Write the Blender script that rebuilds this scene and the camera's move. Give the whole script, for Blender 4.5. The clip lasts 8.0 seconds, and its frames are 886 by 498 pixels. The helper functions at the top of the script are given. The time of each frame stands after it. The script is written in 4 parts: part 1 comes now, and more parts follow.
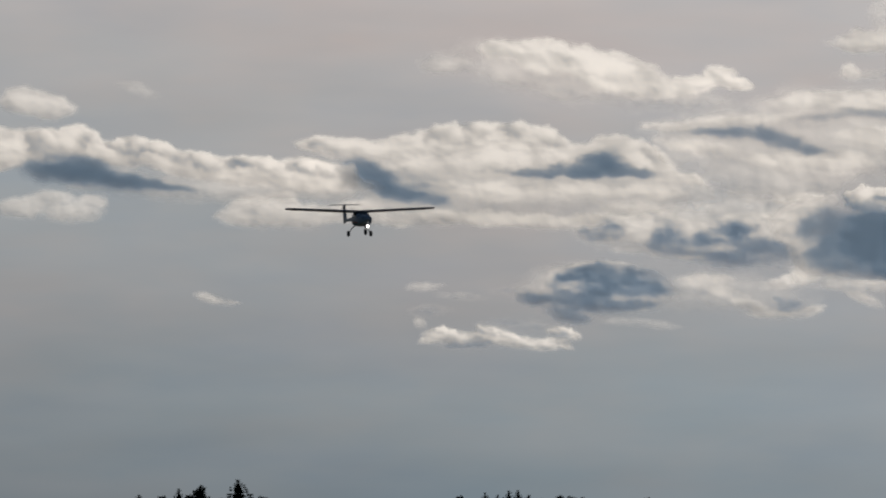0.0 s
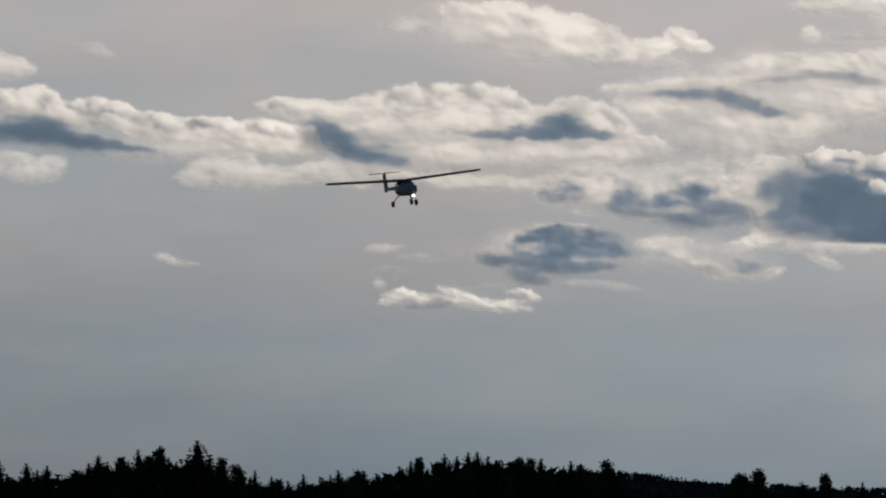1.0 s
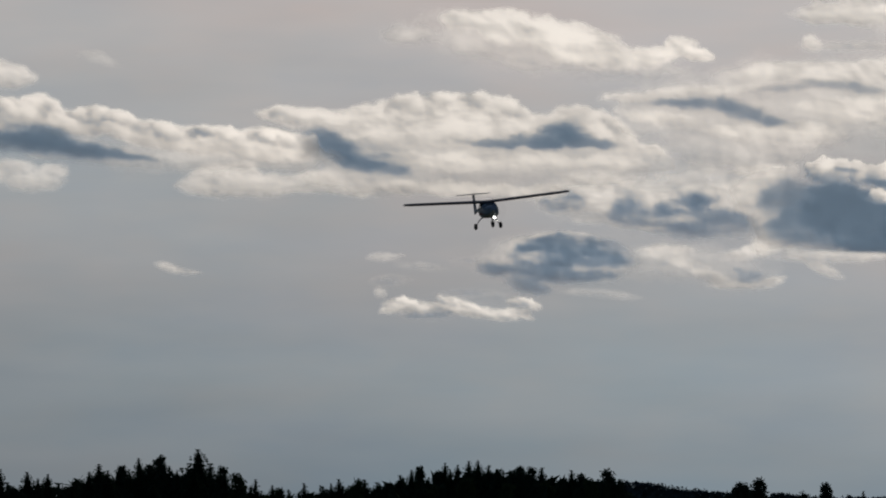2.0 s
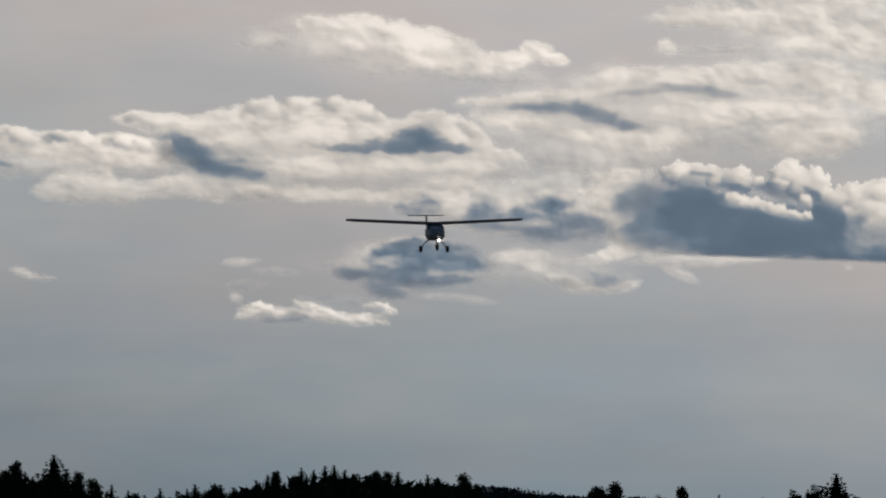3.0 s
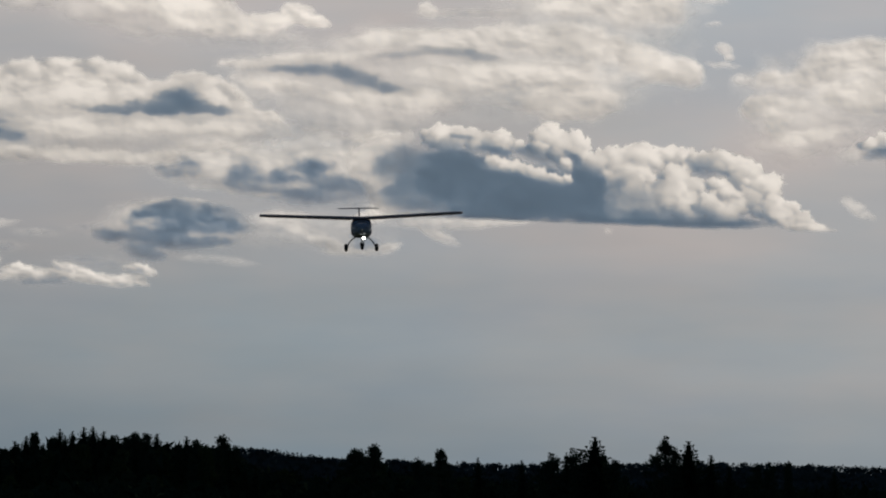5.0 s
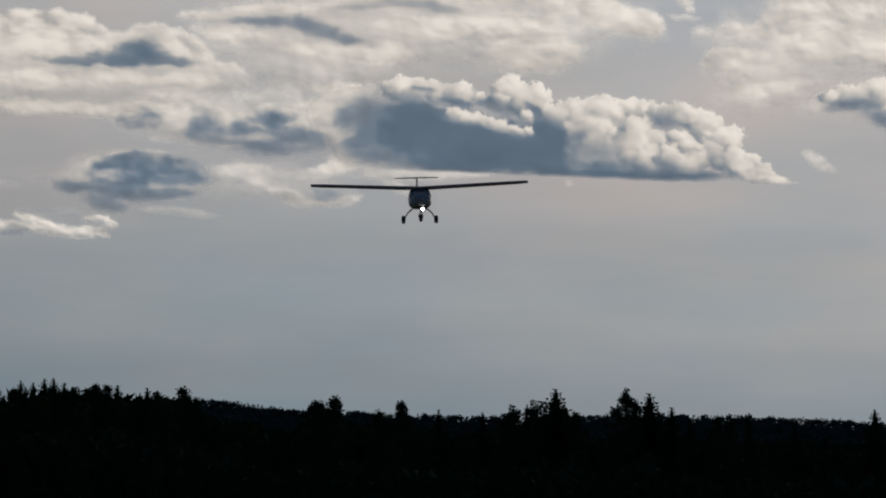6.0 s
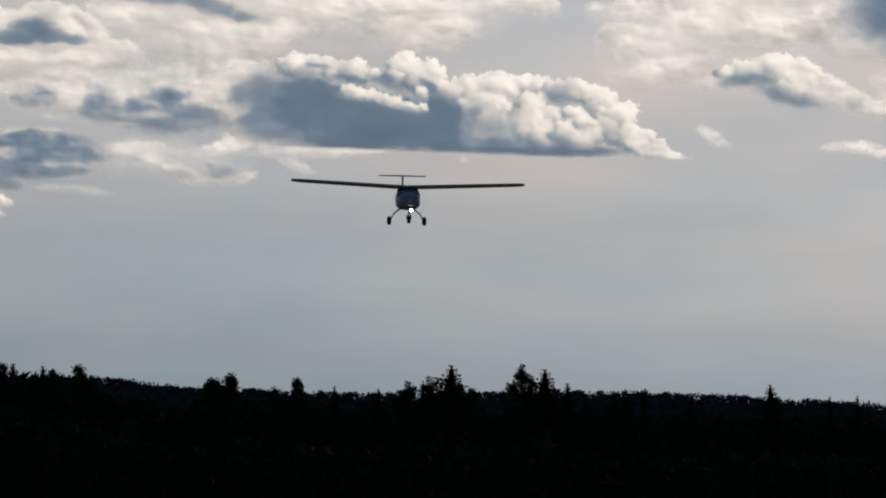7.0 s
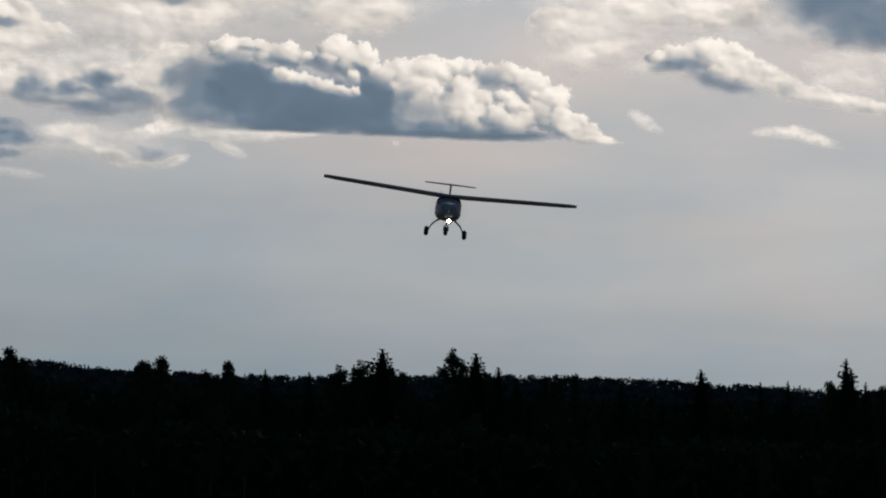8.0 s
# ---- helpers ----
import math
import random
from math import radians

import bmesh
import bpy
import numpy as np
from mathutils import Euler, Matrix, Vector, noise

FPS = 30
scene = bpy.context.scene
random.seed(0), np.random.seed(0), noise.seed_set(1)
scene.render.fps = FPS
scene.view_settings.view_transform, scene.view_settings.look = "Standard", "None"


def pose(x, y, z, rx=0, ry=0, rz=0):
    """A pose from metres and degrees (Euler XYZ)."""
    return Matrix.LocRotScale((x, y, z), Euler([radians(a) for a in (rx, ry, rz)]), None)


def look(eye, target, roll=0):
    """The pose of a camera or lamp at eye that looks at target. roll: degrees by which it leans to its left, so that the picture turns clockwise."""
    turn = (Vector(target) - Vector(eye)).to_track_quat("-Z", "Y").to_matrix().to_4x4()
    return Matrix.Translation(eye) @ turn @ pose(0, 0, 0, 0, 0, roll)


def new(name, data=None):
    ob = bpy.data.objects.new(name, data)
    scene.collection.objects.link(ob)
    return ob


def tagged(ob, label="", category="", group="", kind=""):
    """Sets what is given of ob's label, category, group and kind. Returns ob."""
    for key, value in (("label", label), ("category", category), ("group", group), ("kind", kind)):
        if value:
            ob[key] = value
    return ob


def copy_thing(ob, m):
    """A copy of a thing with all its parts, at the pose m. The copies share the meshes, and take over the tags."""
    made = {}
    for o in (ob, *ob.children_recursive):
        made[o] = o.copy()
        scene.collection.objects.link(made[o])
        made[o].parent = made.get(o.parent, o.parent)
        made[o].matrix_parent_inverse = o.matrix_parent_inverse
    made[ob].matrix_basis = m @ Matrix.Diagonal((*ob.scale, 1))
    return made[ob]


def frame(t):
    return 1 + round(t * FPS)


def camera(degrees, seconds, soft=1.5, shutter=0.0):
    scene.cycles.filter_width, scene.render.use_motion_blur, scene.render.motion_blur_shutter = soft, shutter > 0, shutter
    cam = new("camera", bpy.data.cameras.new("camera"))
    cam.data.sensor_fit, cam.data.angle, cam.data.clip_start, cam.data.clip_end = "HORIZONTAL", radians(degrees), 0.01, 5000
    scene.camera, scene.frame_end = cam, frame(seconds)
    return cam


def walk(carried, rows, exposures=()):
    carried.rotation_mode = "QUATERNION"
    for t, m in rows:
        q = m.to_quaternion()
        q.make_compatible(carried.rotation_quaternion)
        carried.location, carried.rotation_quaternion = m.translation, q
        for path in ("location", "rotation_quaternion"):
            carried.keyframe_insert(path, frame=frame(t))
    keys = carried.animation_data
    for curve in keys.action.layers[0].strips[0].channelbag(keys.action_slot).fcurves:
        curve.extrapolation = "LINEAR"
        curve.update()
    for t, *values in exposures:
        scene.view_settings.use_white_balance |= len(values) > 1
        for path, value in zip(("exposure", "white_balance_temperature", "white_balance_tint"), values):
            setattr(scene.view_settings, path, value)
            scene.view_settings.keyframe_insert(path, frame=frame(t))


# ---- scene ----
# Sky chart: 12500 units to the radian, x to the right of straight ahead (784), y down, the horizon at y = 1117.
UNIT, MID, LEVEL, EYE = 12500.0, 784.0, 1117.0, 1.7


def way(x, y):
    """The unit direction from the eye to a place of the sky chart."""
    az, el = (x - MID) / UNIT, (LEVEL - y) / UNIT
    return Vector((math.sin(az) * math.cos(el), math.cos(az) * math.cos(el), math.sin(el)))


def aloft(x, y, d):
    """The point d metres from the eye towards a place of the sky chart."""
    return Vector((0, 0, EYE)) + way(x, y) * d


# ---- camera: a tripod head that pans and tilts ----
cam = camera(7.178, 8.0, 2.0)
TILT0 = math.degrees((LEVEL - 441) / UNIT)
# seconds, degrees to the right, degrees up, roll
PAN = [
    (0.0, -3.150, 0.310, -0.10), (0.2, -2.975, 0.245, 0.0), (0.5, -2.804, 0.128, 0.10), (1.0, -2.824, -0.004, 0.0), (1.2, -2.769, -0.046, 0.04),
    (2.3, -2.845, 0.250, 0.05), (2.5, -2.366, 0.413, 0.10), (2.6, -2.22, 0.44, 0.08), (2.7, -2.12, 0.372, 0.0), (2.8, -1.92, 0.225, -0.08), (3.0, -1.658, 0.105, -0.15), (3.5, -1.215, 0.122, 0.12), (4.0, -0.715, 0.175, -0.09), (4.5, 0.0, 0.0, 0.2),
    (4.7, 0.185, -0.070, 0.1), (5.8, 0.470, -0.560, 0.03), (6.0, 0.609, -0.594, 0.06), (6.5, 1.039, -0.711, 0.0), (7.0, 1.459, -0.785, -0.2),
    (7.5, 1.697, -0.821, -0.06), (8.0, 2.015, -0.917, 0.02),
]
GAIN = [(0.0, 0.02), (0.5, 0.05), (1.0, 0.05), (2.5, 0.09), (4.0, 0.06), (4.5, 0.03), (6.0, 0.03), (6.5, 0.17), (7.0, 0.31), (8.0, 0.33)]
walk(cam, [(t, pose(0, 0, EYE, 90 + TILT0 + up, 0, -az) @ pose(0, 0, 0, 0, 0, roll)) for t, az, up, roll in PAN], GAIN)


# ---- node helpers ----
def nodes_of(owner):
    owner.use_nodes = True
    tree = owner.node_tree
    tree.nodes.clear()
    return tree


def add(tree, kind, values=None, **settings):
    n = tree.nodes.new(kind)
    for key, value in settings.items():
        setattr(n, key, value)
    for key, value in (values or {}).items():
        if hasattr(value, "is_output"):
            tree.links.new(value, n.inputs[key])
        else:
            n.inputs[key].default_value = value
    return n


def calc(tree, op, a, b=0.0, c=0.0, clamp=False):
    return add(tree, "ShaderNodeMath", {0: a, 1: b, 2: c}, operation=op, use_clamp=clamp).outputs[0]


def span(tree, v, a, b, lo=0.0, hi=1.0):
    return add(tree, "ShaderNodeMapRange", {0: v, 1: a, 2: b, 3: lo, 4: hi}, interpolation_type="SMOOTHSTEP").outputs[0]


def ramp(tree, v, stops):
    n = add(tree, "ShaderNodeValToRGB", {0: v})
    e = n.color_ramp.elements
    while len(e) < len(stops):
        e.new(0.5)
    for el, (p, c) in zip(e, stops):
        el.position, el.color = p, (*c, 1)
    return n.outputs[0]


def mix(tree, f, a, b, kind="MIX"):
    n = add(tree, "ShaderNodeMix", data_type="RGBA", blend_type=kind)
    for key, value in ((0, f), (6, a), (7, b)):
        if hasattr(value, "is_output"):
            tree.links.new(value, n.inputs[key])
        else:
            n.inputs[key].default_value = value if key == 0 else (*value, 1)
    return n.outputs[2]


# ---- light: a low sun behind the clouds, and the sky ----
SUN_AZ, SUN_EL = 14.0, 17.0
sun = new("sun", bpy.data.lights.new("sun", "SUN"))
sun.data.energy, sun.data.angle, sun.data.color = 2.15, radians(0.6), (1.0, 0.92, 0.81)
sun.matrix_basis = look((0, 0, 0), -Vector((math.sin(radians(SUN_AZ)) * math.cos(radians(SUN_EL)), math.cos(radians(SUN_AZ)) * math.cos(radians(SUN_EL)), math.sin(radians(SUN_EL)))))


def build_world():
    world = bpy.data.worlds.new("sky")
    scene.world = world
    t = nodes_of(world)
    sky = add(t, "ShaderNodeTexSky", sky_type="NISHITA", sun_disc=False, sun_elevation=radians(SUN_EL), sun_rotation=radians(SUN_AZ), air_density=1.0, dust_density=0.4, ozone_density=4.0)
    clear = add(t, "ShaderNodeVectorMath", {0: sky.outputs[0], "Scale": 0.02}, operation="SCALE").outputs[0]
    co = add(t, "ShaderNodeTexCoord").outputs["Generated"]
    xyz = add(t, "ShaderNodeSeparateXYZ", {0: co})
    x, y, z = xyz.outputs
    # the veil of high cloud round the sun: blue-grey near the horizon, warm grey above
    veil = ramp(t, span_lin(t, z, 0.0, 0.12), [(0.0, (0.185, 0.225, 0.25)), (0.17, (0.215, 0.25, 0.275)), (0.30, (0.275, 0.30, 0.315)), (0.42, (0.322, 0.328, 0.335)),
                                               (0.58, (0.386, 0.386, 0.386)), (0.78, (0.445, 0.44, 0.44)), (1.0, (0.46, 0.46, 0.468))])
    wide = add(t, "ShaderNodeMapping", {0: co, 3: (9.0, 9.0, 24.0)}).outputs[0]
    n1 = add(t, "ShaderNodeTexNoise", {"Vector": wide, "Scale": 1.6, "Detail": 4.0, "Roughness": 0.5}).outputs[0]
    n2 = add(t, "ShaderNodeTexNoise", {"Vector": add(t, "ShaderNodeMapping", {0: co, 1: (3.1, 0.7, 0.2), 3: (12.0, 12.0, 60.0)}).outputs[0], "Scale": 1.5, "Detail": 3.0}).outputs[0]
    tone = ramp(t, span_lin(t, n1, 0.32, 0.68), [(0.0, (0.87, 0.935, 0.98)), (0.5, (1.02, 1.005, 1.005)), (1.0, (1.14, 1.045, 1.015))])
    veil = mix(t, 0.8, veil, tone, "MULTIPLY")
    n3 = add(t, "ShaderNodeTexNoise", {"Vector": add(t, "ShaderNodeMapping", {0: co, 1: (1.3, 4.1, 0.6), 3: (26.0, 26.0, 90.0)}).outputs[0], "Scale": 1.0, "Detail": 5.0, "Roughness": 0.55}).outputs[0]
    veil = mix(t, 1.0, veil, ramp(t, span_lin(t, n3, 0.32, 0.68), [(0.0, (0.93, 0.965, 1.0)), (0.5, (0.995, 1.0, 1.0)), (1.0, (1.055, 1.015, 0.99))]), "MULTIPLY")
    veil = add(t, "ShaderNodeVectorMath", {0: veil, "Scale": span_lin(t, n2, 0.3, 0.7, 0.97, 1.09)}, operation="SCALE").outputs[0]
    veil = add(t, "ShaderNodeVectorMath", {0: veil, "Scale": span_lin(t, x, -0.12, 0.12, 0.87, 1.12)}, operation="SCALE").outputs[0]
    veil = mix(t, calc(t, "MULTIPLY", span(t, x, -0.10, -0.02, 1.0, 0.0), span(t, z, 0.022, 0.052, 1.0, 0.0)), veil, mix(t, 1.0, veil, (0.88, 0.88, 0.885), "MULTIPLY"))
    low = span(t, z, 0.056, 0.076, 1.0, 0.0)
    veil = mix(t, calc(t, "MULTIPLY", span(t, x, -0.02, 0.09), low), veil, mix(t, 1.0, veil, (1.135, 1.075, 1.04), "MULTIPLY"))
    veil = mix(t, calc(t, "MULTIPLY", span(t, x, 0.02, 0.06), span(t, z, 0.062, 0.084)), veil, mix(t, 1.0, veil, (0.92, 0.935, 0.96), "MULTIPLY"))
    much = calc(t, "MULTIPLY", span(t, y, 0.25, 0.9), span(t, z, 0.18, 0.6, 1.0, 0.0))
    t.links.new(add(t, "ShaderNodeBackground", {0: mix(t, much, clear, veil), 1: 1.0}).outputs[0], add(t, "ShaderNodeOutputWorld").inputs[0])


def span_lin(tree, v, a, b, lo=0.0, hi=1.0):
    return add(tree, "ShaderNodeMapRange", {0: v, 1: a, 2: b, 3: lo, 4: hi}).outputs[0]


build_world()


# ---- materials ----
def surface(name, colour, other=None, rough=0.6, metal=0.0, grain=8.0, fine=60.0, bump=0.15, coat=0.0, emit=None, power=0.0, gloss=0.5):
    """A solid surface: two tones mixed by a broad and a fine noise, with slight relief."""
    m = bpy.data.materials.new(name)
    t = nodes_of(m)
    co = add(t, "ShaderNodeTexCoord").outputs["Object"]
    broad = add(t, "ShaderNodeTexNoise", {"Vector": co, "Scale": grain, "Detail": 5.0}).outputs[0]
    small = add(t, "ShaderNodeTexNoise", {"Vector": co, "Scale": fine, "Detail": 3.0}).outputs[0]
    f = span(t, calc(t, "MULTIPLY_ADD", small, 0.4, calc(t, "MULTIPLY", broad, 0.7)), 0.35, 0.75)
    p = add(t, "ShaderNodeBsdfPrincipled", {"Base Color": mix(t, f, colour, other or tuple(c * 0.8 for c in colour)), "Metallic": metal, "Coat Weight": coat, "Specular IOR Level": gloss,
                                            "Roughness": span_lin(t, broad, 0.3, 0.7, rough * 0.85, min(1.0, rough * 1.15)),
                                            "Normal": add(t, "ShaderNodeBump", {"Strength": bump, "Distance": 0.01, "Height": small}).outputs[0]})
    if emit:
        p.inputs["Emission Color"].default_value, p.inputs["Emission Strength"].default_value = (*emit, 1), power
    t.links.new(p.outputs[0], add(t, "ShaderNodeOutputMaterial").inputs[0])
    return m


def foliage(name, colour, other):
    m = bpy.data.materials.new(name)
    t = nodes_of(m)
    isle = add(t, "ShaderNodeNewGeometry").outputs["Random Per Island"]
    co = add(t, "ShaderNodeTexCoord").outputs["Object"]
    n = add(t, "ShaderNodeTexNoise", {"Vector": co, "Scale": 0.7, "Detail": 4.0}).outputs[0]
    rnd = add(t, "ShaderNodeObjectInfo").outputs["Random"]
    f = calc(t, "ADD", calc(t, "MULTIPLY", isle, 0.5), calc(t, "ADD", calc(t, "MULTIPLY", n, 0.3), calc(t, "MULTIPLY", rnd, 0.2)))
    p = add(t, "ShaderNodeBsdfPrincipled", {"Base Color": mix(t, f, colour, other), "Roughness": 1.0, "Specular IOR Level": 0.0})
    t.links.new(p.outputs[0], add(t, "ShaderNodeOutputMaterial").inputs[0])
    return m


def cloud_material():
    """Water droplets: the sun comes through from behind, the less the greater the depth, which holds painted shade too.
    """
    m = bpy.data.materials.new("cloud_vapour")
    t = nodes_of(m)
    cover = add(t, "ShaderNodeAttribute", attribute_name="cover").outputs["Fac"]
    depth = add(t, "ShaderNodeAttribute", attribute_name="depth").outputs["Fac"]
    co = add(t, "ShaderNodeTexCoord").outputs["Object"]
    n = add(t, "ShaderNodeTexNoise", {"Vector": co, "Scale": 0.16, "Detail": 6.0, "Roughness": 0.6}).outputs[0]
    a = calc(t, "SUBTRACT", cover, calc(t, "MULTIPLY", calc(t, "SUBTRACT", 1.0, cover), calc(t, "MULTIPLY", n, 0.18)), clamp=True)
    through_it = calc(t, "EXPONENT", calc(t, "MULTIPLY", depth, -1.1))
    tr = add(t, "ShaderNodeBsdfTranslucent", {0: mix(t, span(t, depth, 0.3, 1.45), (0.985, 0.96, 0.94), (0.47, 0.70, 1.0))})
    df = add(t, "ShaderNodeBsdfDiffuse", {0: (0.82, 0.90, 1.0, 1)})
    body = add(t, "ShaderNodeMixShader", {0: through_it, 1: df.outputs[0], 2: tr.outputs[0]})
    out = add(t, "ShaderNodeMixShader", {0: a, 1: add(t, "ShaderNodeBsdfTransparent").outputs[0], 2: body.outputs[0]})
    t.links.new(out.outputs[0], add(t, "ShaderNodeOutputMaterial").inputs[0])
    return m


def dark_glass(name):
    m = bpy.data.materials.new(name)
    t = nodes_of(m)
    p = add(t, "ShaderNodeBsdfPrincipled", {"Base Color": (0.012, 0.014, 0.018, 1), "Roughness": 0.06, "IOR": 1.49})
    t.links.new(p.outputs[0], add(t, "ShaderNodeOutputMaterial").inputs[0])
    return m


def faint_blur(name):
    m = bpy.data.materials.new(name)
    t = nodes_of(m)
    out = add(t, "ShaderNodeMixShader", {0: 0.015, 1: add(t, "ShaderNodeBsdfTransparent").outputs[0], 2: add(t, "ShaderNodeBsdfDiffuse", {0: (0.03, 0.03, 0.03, 1)}).outputs[0]})
    t.links.new(out.outputs[0], add(t, "ShaderNodeOutputMaterial").inputs[0])
    return m


VAPOUR = cloud_material()
GELCOAT = surface("white_gelcoat", (0.50, 0.53, 0.60), (0.42, 0.45, 0.52), 0.55, grain=1.5, fine=25, bump=0.02, gloss=0.15)
WING_SKIN = surface("wing_gelcoat", (0.56, 0.47, 0.50), (0.46, 0.38, 0.41), 0.6, grain=1.0, fine=20, bump=0.02, gloss=0.1)
STRIPE = surface("red_stripe", (0.35, 0.03, 0.03), None, 0.35)
GLASS = dark_glass("tinted_windscreen")
RUBBER = surface("tyre_rubber", (0.06, 0.054, 0.054), (0.085, 0.078, 0.076), 0.85, grain=12)
STEEL = surface("gear_metal", (0.35, 0.36, 0.38), (0.25, 0.25, 0.27), 0.4, 0.8)
DARK_PLASTIC = surface("dark_plastic", (0.03, 0.03, 0.035), None, 0.5)
LAMP_GLOW = surface("landing_lamp", (1, 1, 1), None, 0.2, emit=(1.0, 0.98, 0.92), power=8.0)
TIP_GLOW = surface("tip_lamp", (1, 1, 1), None, 0.2, emit=(1.0, 0.98, 0.95), power=0.7)
BLUR = faint_blur("propeller_blur")
SPRUCE = foliage("spruce_needles", (0.024, 0.040, 0.024), (0.036, 0.056, 0.034))
PINE = foliage("pine_needles", (0.036, 0.056, 0.036), (0.054, 0.074, 0.050))
LEAVES = foliage("birch_leaves", (0.045, 0.070, 0.030), (0.070, 0.095, 0.045))
# bluer and paler than the near trees: distance haze put into the leaf colour
HAZED_GREEN = foliage("hazed_canopy", (0.062, 0.088, 0.098), (0.080, 0.106, 0.116))
BARK = surface("bark", (0.06, 0.045, 0.035), (0.10, 0.075, 0.055), 0.9, grain=3, fine=18, bump=0.6)
BIRCH_BARK = surface("birch_bark", (0.25, 0.24, 0.22), (0.08, 0.075, 0.07), 0.85, grain=3, fine=14, bump=0.4)
def ground_material():
    """Meadow grass up to the wood, dark needle litter and moss beneath the trees."""
    m = bpy.data.materials.new("meadow_and_forest_floor")
    t = nodes_of(m)
    co = add(t, "ShaderNodeTexCoord").outputs["Object"]
    broad = add(t, "ShaderNodeTexNoise", {"Vector": co, "Scale": 0.05, "Detail": 6.0}).outputs[0]
    small = add(t, "ShaderNodeTexNoise", {"Vector": co, "Scale": 2.0, "Detail": 4.0}).outputs[0]
    grass = mix(t, broad, (0.040, 0.050, 0.028), (0.060, 0.062, 0.042))
    litter = mix(t, small, (0.012, 0.013, 0.008), (0.024, 0.022, 0.014))
    wood = span(t, calc(t, "ADD", add(t, "ShaderNodeSeparateXYZ", {0: co}).outputs[1], calc(t, "MULTIPLY", broad, 30.0)), 625.0, 645.0)
    p = add(t, "ShaderNodeBsdfPrincipled", {"Base Color": mix(t, wood, grass, litter), "Roughness": 1.0, "Specular IOR Level": 0.0,
                                            "Normal": add(t, "ShaderNodeBump", {"Strength": 0.5, "Distance": 0.1, "Height": small}).outputs[0]})
    t.links.new(p.outputs[0], add(t, "ShaderNodeOutputMaterial").inputs[0])
    return m


GRASS = ground_material()


# ---- mesh helpers ----
def part(name, bm, material, parent=None, label="", smooth=False):
    bmesh.ops.recalc_face_normals(bm, faces=bm.faces)
    me = bpy.data.meshes.new(name)
    bm.to_mesh(me)
    bm.free()
    me.materials.append(material)
    if smooth:
        me.polygons.foreach_set("use_smooth", [True] * len(me.polygons))
        me.set_sharp_from_angle(angle=radians(42))
    ob = new(name, me)
    ob.parent = parent
    return tagged(ob, label)


def sheet(name, verts, faces, material, smooth=False):
    me = bpy.data.meshes.new(name)
    me.from_pydata(np.asarray(verts, float).tolist(), [], np.asarray(faces).tolist())
    me.materials.append(material)
    if smooth:
        me.polygons.foreach_set("use_smooth", [True] * len(me.polygons))
    me.update()
    return me


def rings(bm, loops, close=True, caps=True):
    """Skins rows of points, each of the same count."""
    rows = [[bm.verts.new(p) for p in loop] for loop in loops]
    for a, b in zip(rows, rows[1:]):
        n = len(a)
        for i in range(n if close else n - 1):
            bm.faces.new((a[i], a[(i + 1) % n], b[(i + 1) % n], b[i]))
    if caps and close:
        bm.faces.new(rows[0][::-1])
        bm.faces.new(rows[-1])
    return rows


def tube(bm, path, radii, n=8):
    path = [Vector(p) for p in path]
    loops = []
    for i, p in enumerate(path):
        d = (path[min(i + 1, len(path) - 1)] - path[max(i - 1, 0)]).normalized()
        side = d.cross(Vector((0, 1, 0.01)) if abs(d.y) < 0.9 else Vector((1, 0, 0))).normalized()
        up = side.cross(d)
        loops.append([p + float(radii[i]) * (math.cos(2 * math.pi * k / n) * side + math.sin(2 * math.pi * k / n) * up) for k in range(n)])
    rings(bm, loops)


def lathe_x(bm, profile, centre, n=20):
    """Turns a profile of (x, radius) about the x axis."""
    c = Vector(centre)
    rings(bm, [[c + Vector((x, r * math.cos(2 * math.pi * k / n), r * math.sin(2 * math.pi * k / n))) for k in range(n)] for x, r in profile])


# ---- noise for the clouds ----
def lattice(ix, iy, seed):
    h = (ix.astype(np.int64) * 374761393 + iy.astype(np.int64) * 668265263 + seed * 974711) & 0xFFFFFFFF
    h = ((h ^ (h >> 13)) * 1274126177) & 0xFFFFFFFF
    return ((h ^ (h >> 16)) & 0xFFFF) / 65535.0 * 2 * np.pi


def gradient_noise(x, y, seed):
    ix, iy = np.floor(x), np.floor(y)
    fx, fy = x - ix, y - iy
    ux, uy = fx * fx * fx * (fx * (fx * 6 - 15) + 10), fy * fy * fy * (fy * (fy * 6 - 15) + 10)
    total = 0
    for dx in (0, 1):
        for dy in (0, 1):
            a = lattice(ix + dx, iy + dy, seed)
            g = np.cos(a) * (fx - dx) + np.sin(a) * (fy - dy)
            total = total + g * (ux if dx else 1 - ux) * (uy if dy else 1 - uy)
    return total * 1.5


def fractal(x, y, size, seed, octaves=5, keep=0.5):
    total, amp = 0, 1.0
    for k in range(octaves):
        total, amp, size = total + amp * gradient_noise(x / size, y / size, seed + k), amp * keep, size / 2.03
    return total


def softened(a, n):
    """A field averaged over squares of 2 n + 1 steps, twice."""
    for axis in (0, 1, 0, 1):
        pad = [(0, 0), (0, 0)]
        pad[axis] = (n + 1, n)
        c = np.cumsum(np.pad(a, pad, mode="edge"), axis=axis)
        m = a.shape[axis]
        hi, lo = [slice(None)] * 2, [slice(None)] * 2
        hi[axis], lo[axis] = slice(2 * n + 1, 2 * n + 1 + m), slice(0, m)
        a = (c[tuple(hi)] - c[tuple(lo)]) / (2 * n + 1)
    return a


